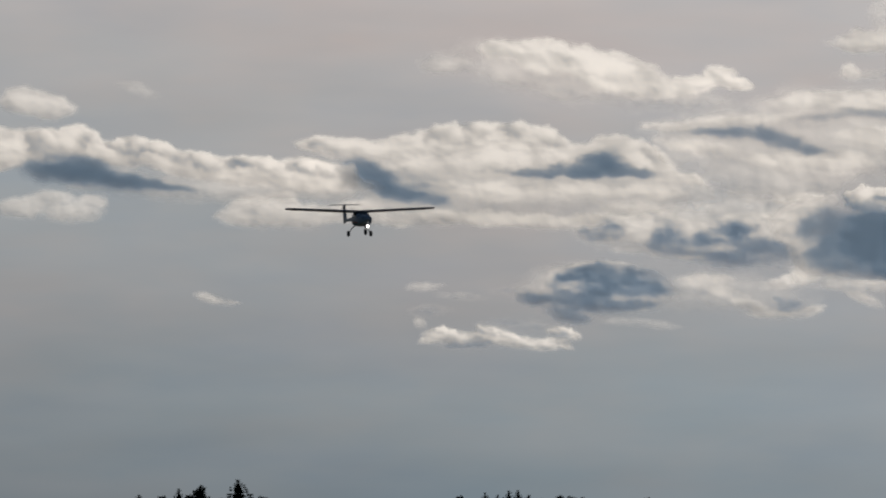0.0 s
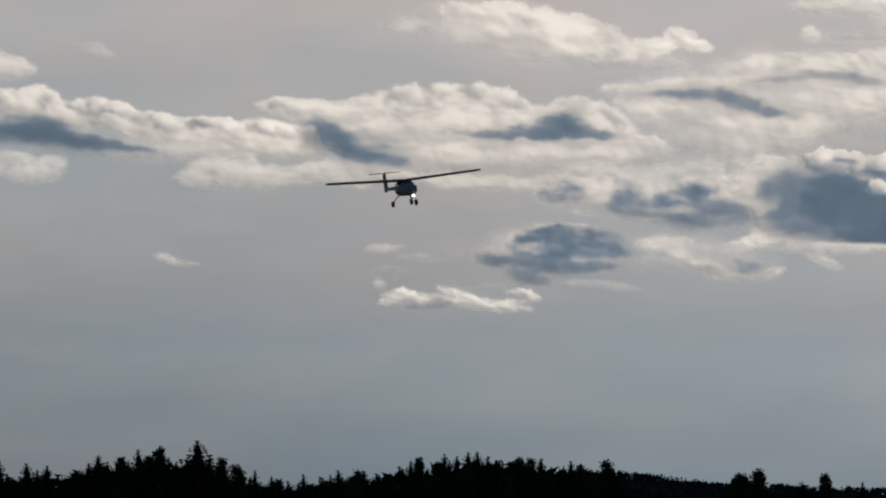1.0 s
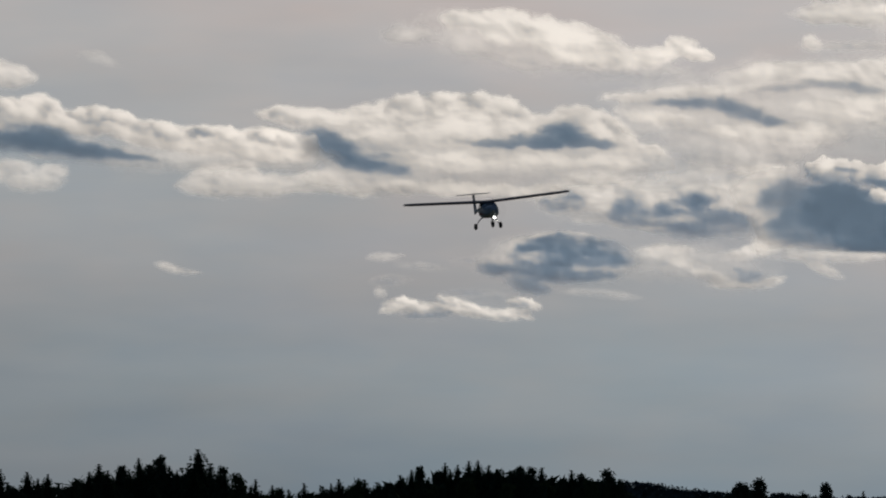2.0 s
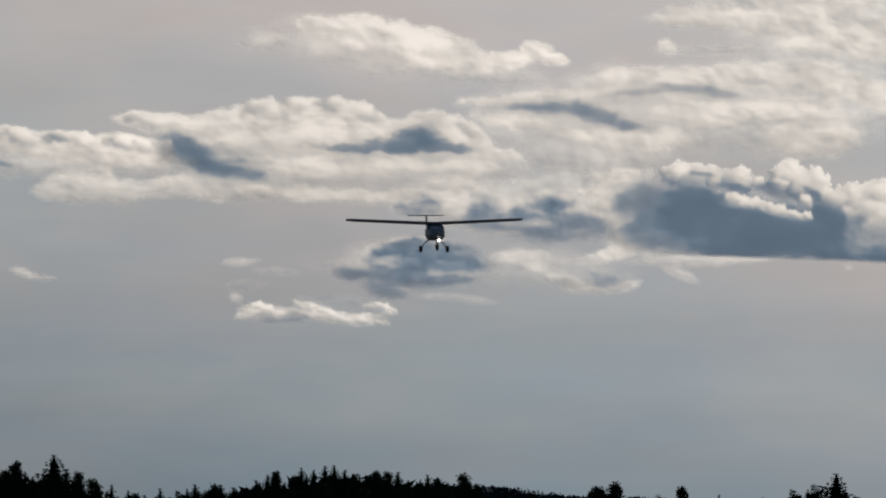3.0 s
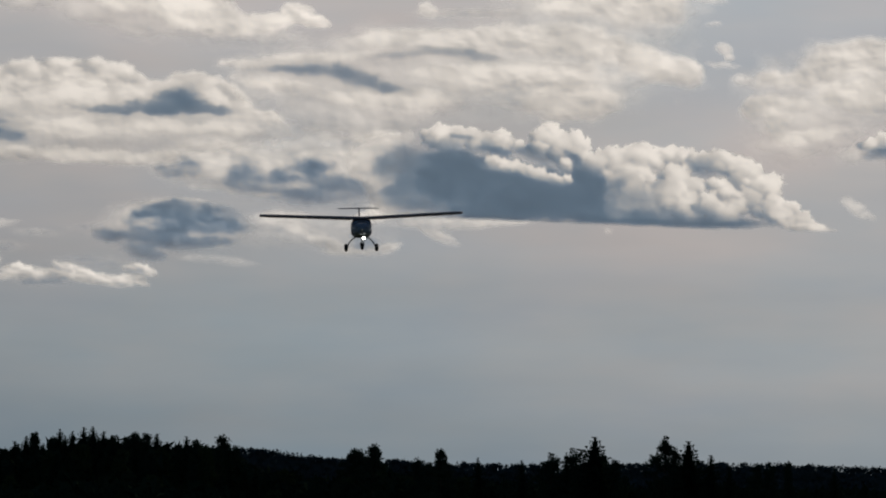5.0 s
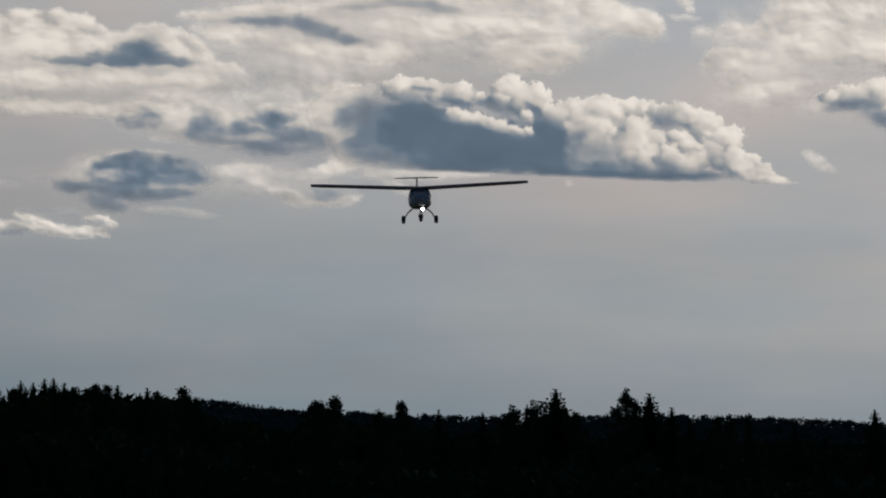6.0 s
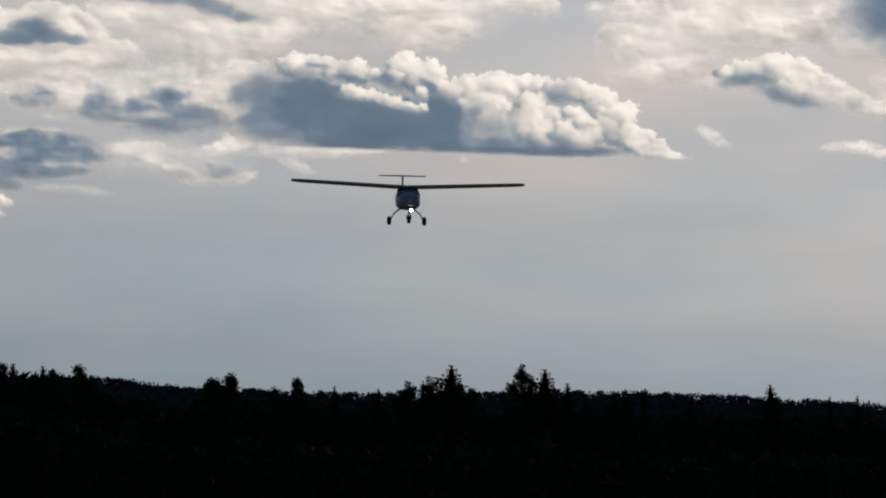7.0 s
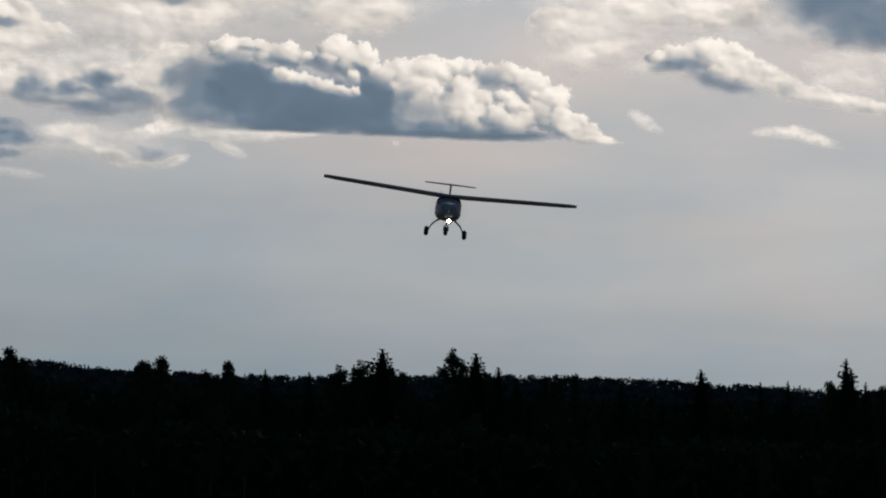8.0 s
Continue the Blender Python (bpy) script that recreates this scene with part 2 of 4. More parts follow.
# ---- clouds ----
def mass(depth, strokes, soft=0.6, ragged=0.6, full=1.0, grain=60.0, emboss=0.34, mottle=0.21, rim=0.5, lean=0.6):
    """A layer of vapour. strokes: x, y, half width, half height, tilt on the sky chart; depth: how much cloud the light
    has come through, with shade painted in.
    """
    return ("mass", depth, strokes, soft, ragged, full, grain, emboss, mottle, rim, lean)


def heads(depth, strokes, size=(9.0, 20.0), count=26, shade=0.55, crisp=0.35, full=1.0):
    """A layer of rounded cauliflower heads, the lower ones before the upper; shade is painted into their depth."""
    return ("heads", depth, strokes, size, count, shade, crisp, full)


def reach_of(gx, gy, stroke):
    x, y, rx, ry, tilt = stroke
    c, s = math.cos(radians(tilt)), math.sin(radians(tilt))
    u, v = ((gx - x) * c + (gy - y) * s) / rx, ((gy - y) * c - (gx - x) * s) / ry
    return u * u + v * v


def step_up(v):
    v = np.clip(v, 0, 1)
    return v * v * (3 - 2 * v)


def cloud(label, seed, *layers, step=2.2, base=None, away=0.0):
    """One cloud of several layers, far to near. base: x0, y0, x1, y1 of a level underside, and its softness."""
    every = np.array([s for layer in layers for s in layer[2]], float)
    d = 4200.0 + away + 0.55 * every[:, 1].mean()
    wide = np.hypot(every[:, 2] * np.cos(np.radians(every[:, 4])), every[:, 3] * np.sin(np.radians(every[:, 4])))
    high = np.hypot(every[:, 3] * np.cos(np.radians(every[:, 4])), every[:, 2] * np.sin(np.radians(every[:, 4])))
    x0, x1 = (every[:, 0] - wide * 1.35).min() - 24, (every[:, 0] + wide * 1.35).max() + 24
    y0, y1 = (every[:, 1] - high * 1.45).min() - 20, (every[:, 1] + high * 1.45).max() + 20
    gx, gy = np.meshgrid(np.arange(x0, x1, step), np.arange(y0, y1, step))
    cover, thick, height = np.zeros_like(gx), np.zeros_like(gx), np.zeros_like(gx)
    rng = np.random.default_rng(seed)

    def lay(a, depth, where):
        old = cover[where]
        now = 1 - (1 - old) * (1 - a)
        thick[where] = (thick[where] * old * (1 - a) + depth * a) / np.maximum(now, 1e-4)
        cover[where] = now

    whole = (slice(None), slice(None))
    for number, layer in enumerate(layers):
        k = seed + 131 * number
        if layer[0] == "mass":
            _, depth, strokes, soft, ragged, full, grain, emboss, mottle, rim, lean = layer
            girth = np.mean([s[3] for s in strokes])
            f = min(1.0, max(0.22, girth / 28.0))
            wx = gx + ragged * f * (15 * fractal(gx, gy, 85 * f, k, 3) + 6 * fractal(gx, gy * 1.3, 24 * f, k + 50, 3))
            wy = gy + ragged * f * (9 * fractal(gx, gy, 85 * f, k + 90, 3) + 5 * fractal(gx, gy * 1.3, 24 * f, k + 70, 3))
            total, rel = 0, 0
            for s in strokes:
                w = np.exp(4.5 * (1 - np.minimum(reach_of(wx, wy, s), 6.0)))
                total, rel = total + w, rel + w * np.clip((wy - s[1]) / s[3], -1.5, 1.5)
            rel = rel / (total + 1e-9)
            body = np.minimum(np.log(total + 1e-9) / 4.5, 1.3)
            # tops are firm, undersides dissolve
            den = body + 0.42 * ragged * fractal(gx, gy * 1.7, grain * f, k + 30, 6, 0.57)
            wide_edge = soft * max(1.25, 20.0 / girth) * (1 + lean * np.clip(rel + 0.1, 0, 1))
            if depth > 0.45:
                # shaded hearts come up gradually out of the lit vapour
                wide_edge = wide_edge * 1.45
                den = den + 0.30 * fractal(gx, gy * 2.0, 38, k + 35, 5, 0.6)
            a = step_up((den + (0.42 if depth < 0.45 else 0.36) * wide_edge) / wide_edge)
            n = max(1, int(soft * (7 if depth < 0.45 else 11) / step))
            a = full * ((0.62 if depth < 0.45 else 0.42) * a + (0.22 if depth < 0.45 else 0.40) * softened(a, n) + (0.16 if depth < 0.45 else 0.18) * softened(a, 3 * n))
            lump = fractal(gx, gy * 1.5, grain * 0.9, k + 20, 6, 0.56)
            n = max(1, int(6 / step))
            # folds painted as if lit from the upper right, by way of the depth
            relief = np.roll(np.roll(lump, -n, 1), n, 0) - lump
            inner = (1 - rim) + rim * step_up((den + 0.2) / 1.0)
            depth_here = depth * inner + emboss * relief + mottle * (fractal(gx, gy * 1.8, 85, k + 60, 5, 0.55) + 0.9 * np.clip(rel + 0.2, 0, 1) - 0.12)
            lay(a, np.clip(depth_here, 0, 2.0), whole)
            height = np.maximum(height, min(26.0, 0.7 * girth) * (1 - np.exp(-1.5 * np.clip(softened(body, 4) + 0.25, 0, 1.2))))
        else:
            _, depth, strokes, size, count, shade, crisp, full = layer
            balls = []
            area = np.array([s[2] * s[3] for s in strokes])
            for s, share in zip(strokes, area / area.sum()):
                c, sn = math.cos(radians(s[4])), math.sin(radians(s[4]))
                for _ in range(max(3, int(round(count * share)))):
                    a, r = rng.uniform(0, 2 * math.pi), math.sqrt(rng.random()) * 0.86
                    u, v = r * math.cos(a) * s[2], r * math.sin(a) * s[3]
                    q = size[0] + (size[1] - size[0]) * rng.random() ** 1.3
                    balls.append((s[1] + u * sn + v * c + 0.45 * q, s[0] + u * c - v * sn, q))
            wx = gx + 2.6 * fractal(gx, gy, 15, k, 4, 0.6)
            wy = gy + 2.6 * fractal(gx, gy, 15, k + 9, 4, 0.6)
            rough = 0.34 * fractal(gx, gy, 13, k + 30, 4, 0.6)
            dim = 0.28 * fractal(gx, gy, 60, k + 40, 3)
            total, rel = 1e-9, 0
            for s in strokes:
                w = np.exp(4.5 * (1 - np.minimum(reach_of(wx, wy, s), 6.0)))
                total, rel = total + w, rel + w * np.clip((wy - s[1] - 0.3 * (wx - s[0])) / s[3], -1.5, 1.5)
            dim = dim + 0.38 * np.clip(rel / total, -0.6, 1.0)
            fill = step_up((np.log(total) / 4.5 - 0.1) / 0.6)
            lay(full * fill, np.clip(depth + 0.42 + 1.2 * dim, 0, 1.7), whole)
            for y, x, q in sorted(balls):
                i0, i1 = max(0, int((x - 1.6 * q - x0) / step)), int((x + 1.6 * q - x0) / step) + 1
                j0, j1 = max(0, int((y - 1.6 * q - y0) / step)), int((y + 1.6 * q - y0) / step) + 1
                at = (slice(j0, j1), slice(i0, i1))
                if gx[at].size == 0:
                    continue
                u, v = (wx[at] - x) / q, (wy[at] - y) / q
                rr = u * u + v * v
                below = np.clip(v, 0, 1)
                a = full * step_up((1 - rr + rough[at]) / (crisp * (1 + 1.5 * below)) + 0.1) * (1 - 0.85 * step_up((v - 0.25 * u + 0.15) / 1.0))
                # light from behind, above and to the right, painted in: lower left sides get more depth
                side = 0.5 + 0.5 * np.clip(-0.45 * u + 0.9 * v, -1, 1)
                lay(a, np.clip(depth + dim[at] + shade * (side ** 1.4 - 0.14) + 0.10 * rough[at], 0, 1.7), at)
                height[at] = np.maximum(height[at], 8 + 0.55 * q * np.sqrt(np.clip(1 - rr, 0, 1)))
    if base:
        bx0, by0, bx1, by1, fuzz = base
        line = by0 + (by1 - by0) * np.clip((gx - bx0) / (bx1 - bx0), 0, 1) + 1.5 * fractal(gx, gy * 0.2, 60, seed + 7, 3)
        cover = cover * step_up((line - gy) / fuzz + 0.5)
    cover, thick = 0.8 * cover + 0.2 * softened(cover, 1), 0.75 * thick + 0.25 * softened(thick, 2)
    height = softened(height, 4)
    cover[:2], cover[-2:], cover[:, :2], cover[:, -2:] = 0, 0, 0, 0
    az, el, r = (gx - MID) / UNIT, (LEVEL - gy) / UNIT, d + height * d / UNIT
    xyz = np.stack([np.sin(az) * np.cos(el) * r, np.cos(az) * np.cos(el) * r, np.sin(el) * r + EYE], -1)
    h, w = gx.shape
    idx = np.arange(h * w).reshape(h, w)
    quads = np.stack([idx[:-1, :-1], idx[1:, :-1], idx[1:, 1:], idx[:-1, 1:]], -1).reshape(-1, 4)
    quads = quads[cover.reshape(-1)[quads].max(1) > 0.004]
    used = np.unique(quads)
    remap = np.zeros(h * w, int)
    remap[used] = np.arange(len(used))
    me = sheet("cloud", xyz.reshape(-1, 3)[used], remap[quads], VAPOUR, True)
    for name, value in (("cover", cover), ("depth", np.clip(thick, 0.0, 1.9))):
        me.attributes.new(name, "FLOAT", "POINT").data.foreach_set("value", value.reshape(-1)[used].astype(np.float32))
    return tagged(new("cloud", me), label, "cloud", "clouds over the forest")


def build_clouds():
    cloud("large cumulus cloud with white billowing tops and flat slate-blue base", 11,
          mass(0.20, [(745, 300, 50, 20, -10), (715, 330, 45, 35, 0), (760, 385, 45, 38, 0)], soft=0.9, ragged=0.8, full=0.8),
          heads(0.27, [(835, 284, 36, 17, 0), (880, 284, 50, 18, 5), (950, 294, 42, 18, 10), (1030, 288, 38, 24, 0), (1070, 305, 38, 32, 40), (1105, 332, 28, 22, 40)], (9, 26), 76, 0.9),
          mass(1.38, [(800, 338, 62, 42, 0), (768, 332, 40, 32, -20), (785, 380, 60, 34, 0), (850, 408, 110, 26, 3)], soft=1.1, ragged=0.8, emboss=0.10, mottle=0.10, rim=0.35, lean=0.4),
          mass(1.42, [(870, 360, 92, 46, 3), (866, 328, 60, 20, 4), (960, 382, 120, 52, 3), (1050, 390, 105, 52, 3), (1104, 376, 32, 52, 0), (1150, 428, 110, 24, 4), (960, 412, 130, 28, 0)],
               soft=0.42, ragged=0.55, emboss=0.10, mottle=0.10, rim=0.25, lean=0.0),
          mass(1.5, [(1300, 440, 125, 12, 1)], soft=0.4, ragged=0.2, emboss=0.03, mottle=0.04, rim=0.2, lean=0.0),
          mass(1.4, [(1012, 319, 44, 13, 14), (880, 287, 26, 5, 5), (1080, 326, 24, 9, 35), (940, 310, 34, 7, 10)], soft=0.55, ragged=0.6, emboss=0.1),
          heads(0.33, [(1020, 302, 24, 7, 8), (932, 326, 16, 9, 30), (962, 336, 26, 11, 16), (1000, 348, 36, 13, 16), (1040, 358, 22, 7, 24), (1064, 334, 12, 8, 10), (1066, 362, 12, 5, 30)], (5, 18), 60, 0.9, 0.6),
          heads(0.27, [(1140, 327, 34, 20, 0), (1185, 321, 50, 20, 5), (1258, 323, 32, 18, 15), (1170, 352, 40, 22, 0)], (9, 30), 56, 0.85),
          heads(0.59, [(1180, 385, 45, 30, 10), (1225, 395, 40, 32, 0), (1165, 405, 30, 16, 20)], (9, 26), 40, 0.5, 0.8, 0.85),
          heads(0.29, [(1270, 385, 34, 42, 0), (1332, 329, 46, 22, 0), (1384, 351, 46, 34, 30), (1250, 360, 30, 22, 0)], (9, 30), 66, 0.85),
          mass(1.0, [(1305, 350, 24, 10, 20), (1345, 354, 20, 7, 20), (1299, 402, 6, 28, 5)], soft=0.9, ragged=0.6, emboss=0.1, full=0.85),
          heads(0.31, [(1330, 374, 26, 11, 10), (1345, 405, 50, 30, 0), (1412, 386, 46, 38, 35), (1452, 420, 48, 22, 34), (1490, 443, 38, 12, 22)], (7, 26), 80, 0.8, 0.45),
          mass(0.16, [(1470, 440, 50, 13, 22), (1508, 450, 34, 9, 14), (1535, 455, 16, 4, 5)], soft=0.6, ragged=0.7, grain=30, full=0.9),
          mass(0.55, [(1212, 386, 38, 24, 10), (1170, 396, 24, 14, 20)], soft=1.0, ragged=0.6, full=0.7),
          mass(1.15, [(1308, 348, 22, 8, 20), (1346, 353, 16, 5, 20), (1299, 404, 4, 24, 5)], soft=0.8, ragged=0.6, emboss=0.1, full=0.8),
          heads(0.32, [(1332, 372, 20, 8, 12), (1352, 386, 20, 8, 10)], (6, 14), 18, 0.6, 0.6),
          mass(1.4, [(1320, 441, 95, 5, 0), (1200, 436, 60, 7, 3)], soft=0.5, ragged=0.2, emboss=0.02, mottle=0.03, lean=0.0),
          step=1.7, base=(900, 432, 1450, 456, 9))
    cloud("long bank of cream-white cloud with two slate-grey hearts", 23,
          mass(0.25, [(230, 255, 320, 62, 2), (480, 262, 90, 26, 10), (40, 300, 110, 30, 0)], soft=1.2, ragged=0.9, full=0.7),
          mass(0.12, [(-120, 190, 46, 16, 0), (-60, 196, 56, 22, 0), (20, 196, 66, 24, -10), (90, 186, 76, 30, -8), (170, 180, 86, 32, 0), (250, 190, 86, 34, 8), (330, 212, 86, 30, 5), (415, 206, 60, 32, 12),
                      (475, 232, 54, 27, 32), (530, 252, 34, 11, 10), (150, 225, 160, 26, 0)], soft=0.5, ragged=0.7, emboss=0.36),
          heads(0.13, [(-110, 184, 44, 10, 0), (95, 166, 44, 14, -15), (160, 156, 40, 12, 0), (225, 158, 40, 12, 0), (280, 172, 40, 14, 20), (415, 186, 34, 12, -5), (460, 200, 34, 14, 35)], (7, 19), 72, 0.36, 0.9, 0.5),
          mass(0.5, [(250, 252, 190, 7, 2), (140, 232, 90, 14, -3), (60, 245, 90, 10, 5), (500, 250, 44, 5, 15)], soft=1.2, ragged=0.8, full=0.75),
          mass(0.13, [(330, 272, 180, 15, 3), (130, 272, 130, 17, 3), (470, 272, 50, 14, 5)], soft=0.7, ragged=0.8),
          mass(0.5, [(350, 296, 120, 6, 3), (80, 298, 70, 8, 0), (200, 296, 80, 6, 3)], soft=1.2, ragged=0.7, full=0.8),
          mass(0.16, [(95, 316, 56, 12, 5), (190, 320, 90, 14, 3), (280, 325, 80, 13, 3), (350, 322, 34, 11, 0)], soft=0.8, ragged=0.8),
          mass(1.4, [(300, 239, 120, 10, 0), (385, 222, 56, 23, 8), (360, 233, 90, 18, 0), (430, 238, 60, 11, 5)], soft=1.05, ragged=0.65, emboss=0.1, mottle=0.12, rim=0.6, lean=-0.6),
          mass(1.4, [(-40, 240, 50, 24, 20), (0, 262, 62, 26, 25), (52, 280, 70, 13, 8), (-15, 252, 54, 28, 30), (34, 270, 56, 20, 5)], soft=0.9, ragged=0.4, emboss=0.25, rim=0.6),
          mass(0.85, [(46, 246, 54, 20, 5), (90, 262, 40, 12, 0)], soft=1.2, ragged=0.6, emboss=0.3, full=0.6),
          mass(0.3, [(32, 256, 24, 6, 10), (60, 268, 22, 4, 0)], soft=0.9, full=0.75))
    cloud("drawn-out white cloud bank with a grey underside", 37,
          mass(0.2, [(-450, 258, 160, 22, 8), (-250, 268, 140, 20, 0), (-100, 268, 80, 20, 0)], soft=1.2, ragged=0.8, full=0.6),
          mass(0.13, [(-690, 195, 70, 36, 0), (-600, 190, 54, 34, 0), (-545, 182, 42, 30, 15), (-470, 205, 70, 26, 3), (-425, 202, 60, 22, 12), (-350, 224, 80, 26, 12), (-240, 234, 90, 28, 3), (-140, 242, 80, 30, 0), (-90, 248, 40, 26, 0)],
               soft=0.4, ragged=0.55, emboss=0.32),
          heads(0.13, [(-600, 178, 48, 20, 0), (-550, 170, 32, 15, 20), (-470, 190, 40, 10, 0), (-420, 192, 44, 10, 12), (-340, 212, 50, 10, 12), (-240, 218, 60, 9, 0), (-140, 226, 50, 9, 5)], (7, 20), 70, 0.42, 0.6, 0.85),
          mass(1.55, [(-600, 236, 58, 20, 5), (-545, 236, 78, 27, 12), (-480, 250, 88, 18, 6), (-405, 262, 70, 7, 5)], soft=0.8, ragged=0.5, emboss=0.06, rim=0.4),
          mass(0.7, [(-212, 252, 44, 4, 28), (-170, 268, 34, 3, 8)], soft=0.9, ragged=0.3))
    cloud("loose white puffs of broken cloud", 41,
          mass(0.20, [(-246, 294, 44, 20, 0), (-186, 290, 36, 20, 0), (-215, 316, 84, 22, 0), (-136, 314, 50, 22, 0), (-60, 306, 54, 20, 0), (0, 320, 46, 16, 0)], soft=0.7, ragged=0.75, full=0.85))
    cloud("ragged puff of pale broken cloud", 43, mass(0.2, [(-556, 310, 56, 18, 0), (-526, 288, 28, 14, 0), (-600, 285, 48, 16, 0), (-650, 300, 50, 20, 0)], soft=0.9, ragged=0.8, full=0.7))
    cloud("small soft white cloud", 47, mass(0.20, [(-600, 124, 44, 24, 0), (-650, 112, 48, 28, 0)], soft=0.7, ragged=0.6, full=0.75))
    cloud("faint wisp of thin cloud", 53, mass(0.15, [(-436, 95, 30, 8, 15), (-456, 84, 26, 7, 0)], soft=1.2, ragged=0.8, full=0.45))
    cloud("bright fleecy cloud with a pale grey base", 61,
          mass(0.20, [(300, 62, 200, 46, 10), (110, 45, 56, 18, 0), (500, 100, 110, 26, 5)], soft=1.2, ragged=0.9, full=0.55),
          mass(0.11, [(215, 24, 54, 20, 8), (290, 34, 80, 32, 8), (370, 52, 80, 34, 12), (440, 76, 74, 28, 10), (510, 90, 56, 22, 5), (590, 68, 34, 18, 15), (620, 82, 36, 12, 20), (555, 82, 44, 16, 0)], soft=0.6, ragged=0.75, emboss=0.32),
          mass(0.5, [(305, 93, 34, 9, 10), (385, 102, 36, 7, 5), (250, 82, 40, 6, 10)], soft=1.1, full=0.7))
    cloud("wide sheet of broken cream cloud", 71,
          mass(0.2, [(900, 170, 330, 72, 3), (1120, 60, 180, 80, 0), (640, 190, 170, 60, 0), (700, 250, 140, 40, 0)], soft=1.3, ragged=1.0, full=0.62),
          mass(0.20, [(900, 8, 110, 20, 0), (1060, 20, 110, 30, 0), (1180, 50, 100, 42, 0), (1245, 40, 40, 44, 0), (1090, 58, 90, 14, 0), (1010, -40, 150, 40, 0), (1150, -40, 110, 50, 0)], soft=0.75, ragged=0.85, emboss=0.3),
          mass(0.19, [(760, 116, 84, 17, -4), (890, 116, 110, 22, 0), (1020, 116, 110, 32, 0), (1130, 130, 90, 32, 14), (1220, 160, 76, 32, 14), (1280, 172, 30, 28, 20), (990, 182, 180, 28, 0), (1080, 225, 90, 34, 0),
                      (800, 222, 80, 20, 0), (700, 220, 80, 14, 8)], soft=0.7, ragged=0.75, emboss=0.3),
          mass(0.15, [(560, 196, 80, 12, 8), (610, 148, 110, 10, -3), (500, 158, 50, 8, 0), (820, 62, 17, 15, 30), (850, 172, 60, 12, 0)], soft=0.8, ragged=0.7),
          mass(0.4, [(1060, 125, 50, 13, 0), (1000, 226, 60, 9, 0), (1190, 76, 36, 9, 0), (1000, 156, 130, 5, 3), (1080, 190, 70, 5, 0), (1220, 182, 50, 8, -20), (900, 68, 100, 8, 0)], soft=1.1, ragged=0.7, full=0.8),
          mass(1.3, [(570, 168, 76, 7, 0), (625, 170, 76, 12, 3), (690, 180, 66, 18, 14), (750, 200, 56, 10, 14)], soft=0.9, ragged=0.7, emboss=0.15, rim=0.5),
          mass(1.15, [(775, 141, 66, 7, -4), (850, 136, 74, 10, 5), (915, 144, 50, 8, 8)], soft=0.9, ragged=0.5, emboss=0.06, rim=0.5),
          mass(0.6, [(1110, 225, 38, 11, 14)], soft=1.0, ragged=0.6), step=2.4)
    cloud("small torn scrap of white cloud", 73, mass(0.15, [(1345, 133, 15, 13, 20), (1356, 148, 10, 8, 0)], soft=0.7, ragged=0.7, full=0.8))
    cloud("torn rag of white cloud with faint edges", 75, mass(0.17, [(1378, 188, 22, 10, 10), (1340, 160, 30, 5, 5)], soft=0.9, ragged=0.8, full=0.7))
    cloud("little streak of thin white cloud", 79, mass(0.15, [(1322, 47, 30, 6, 5), (1328, 88, 14, 4, 0)], soft=0.8, ragged=0.7, full=0.7))
    cloud("broken cloud with ashen blue middle and pale edges", 83,
          mass(0.2, [(540, 340, 190, 48, 4), (690, 335, 80, 56, 0), (620, 300, 120, 30, 0)], soft=1.2, ragged=0.9, full=0.8),
          mass(0.14, [(430, 312, 50, 15, 8), (480, 318, 44, 18, 25), (390, 322, 32, 15, 0), (540, 338, 44, 14, 10), (640, 318, 54, 14, -8), (700, 305, 44, 20, -15), (740, 288, 34, 13, 0), (430, 345, 44, 20, 0)], soft=0.6, ragged=0.75),
          heads(0.14, [(425, 303, 34, 8, 5), (475, 308, 34, 9, 25), (700, 292, 40, 9, -15)], (6, 15), 30, 0.35, 0.7, 0.8),
          mass(0.95, [(392, 338, 38, 24, 0), (344, 345, 16, 14, 0), (362, 350, 24, 12, 0)], soft=1.0, ragged=0.8, emboss=0.5, mottle=0.3, rim=0.6),
          mass(1.2, [(496, 350, 38, 28, 0), (480, 362, 30, 16, 0), (530, 380, 54, 15, 5)], soft=1.0, ragged=0.9, emboss=0.5, mottle=0.3, rim=0.5),
          mass(1.3, [(575, 354, 62, 16, -6), (618, 340, 38, 22, 0), (600, 362, 56, 14, 0), (650, 372, 54, 20, 5), (688, 380, 36, 22, 0), (610, 390, 70, 14, 0)], soft=1.05, ragged=0.9, emboss=0.5, mottle=0.3, rim=0.5),
          mass(0.2, [(562, 374, 34, 5, 3), (430, 374, 26, 7, 0), (605, 371, 18, 4, 20), (540, 390, 22, 4, 0)], soft=0.9, ragged=0.6, full=0.8), away=260)
    cloud("soft bluish haze cloud", 89, mass(0.75, [(570, 280, 74, 26, -8), (540, 305, 50, 14, 0), (640, 300, 50, 16, 0)], soft=1.3, ragged=0.7, full=0.55))
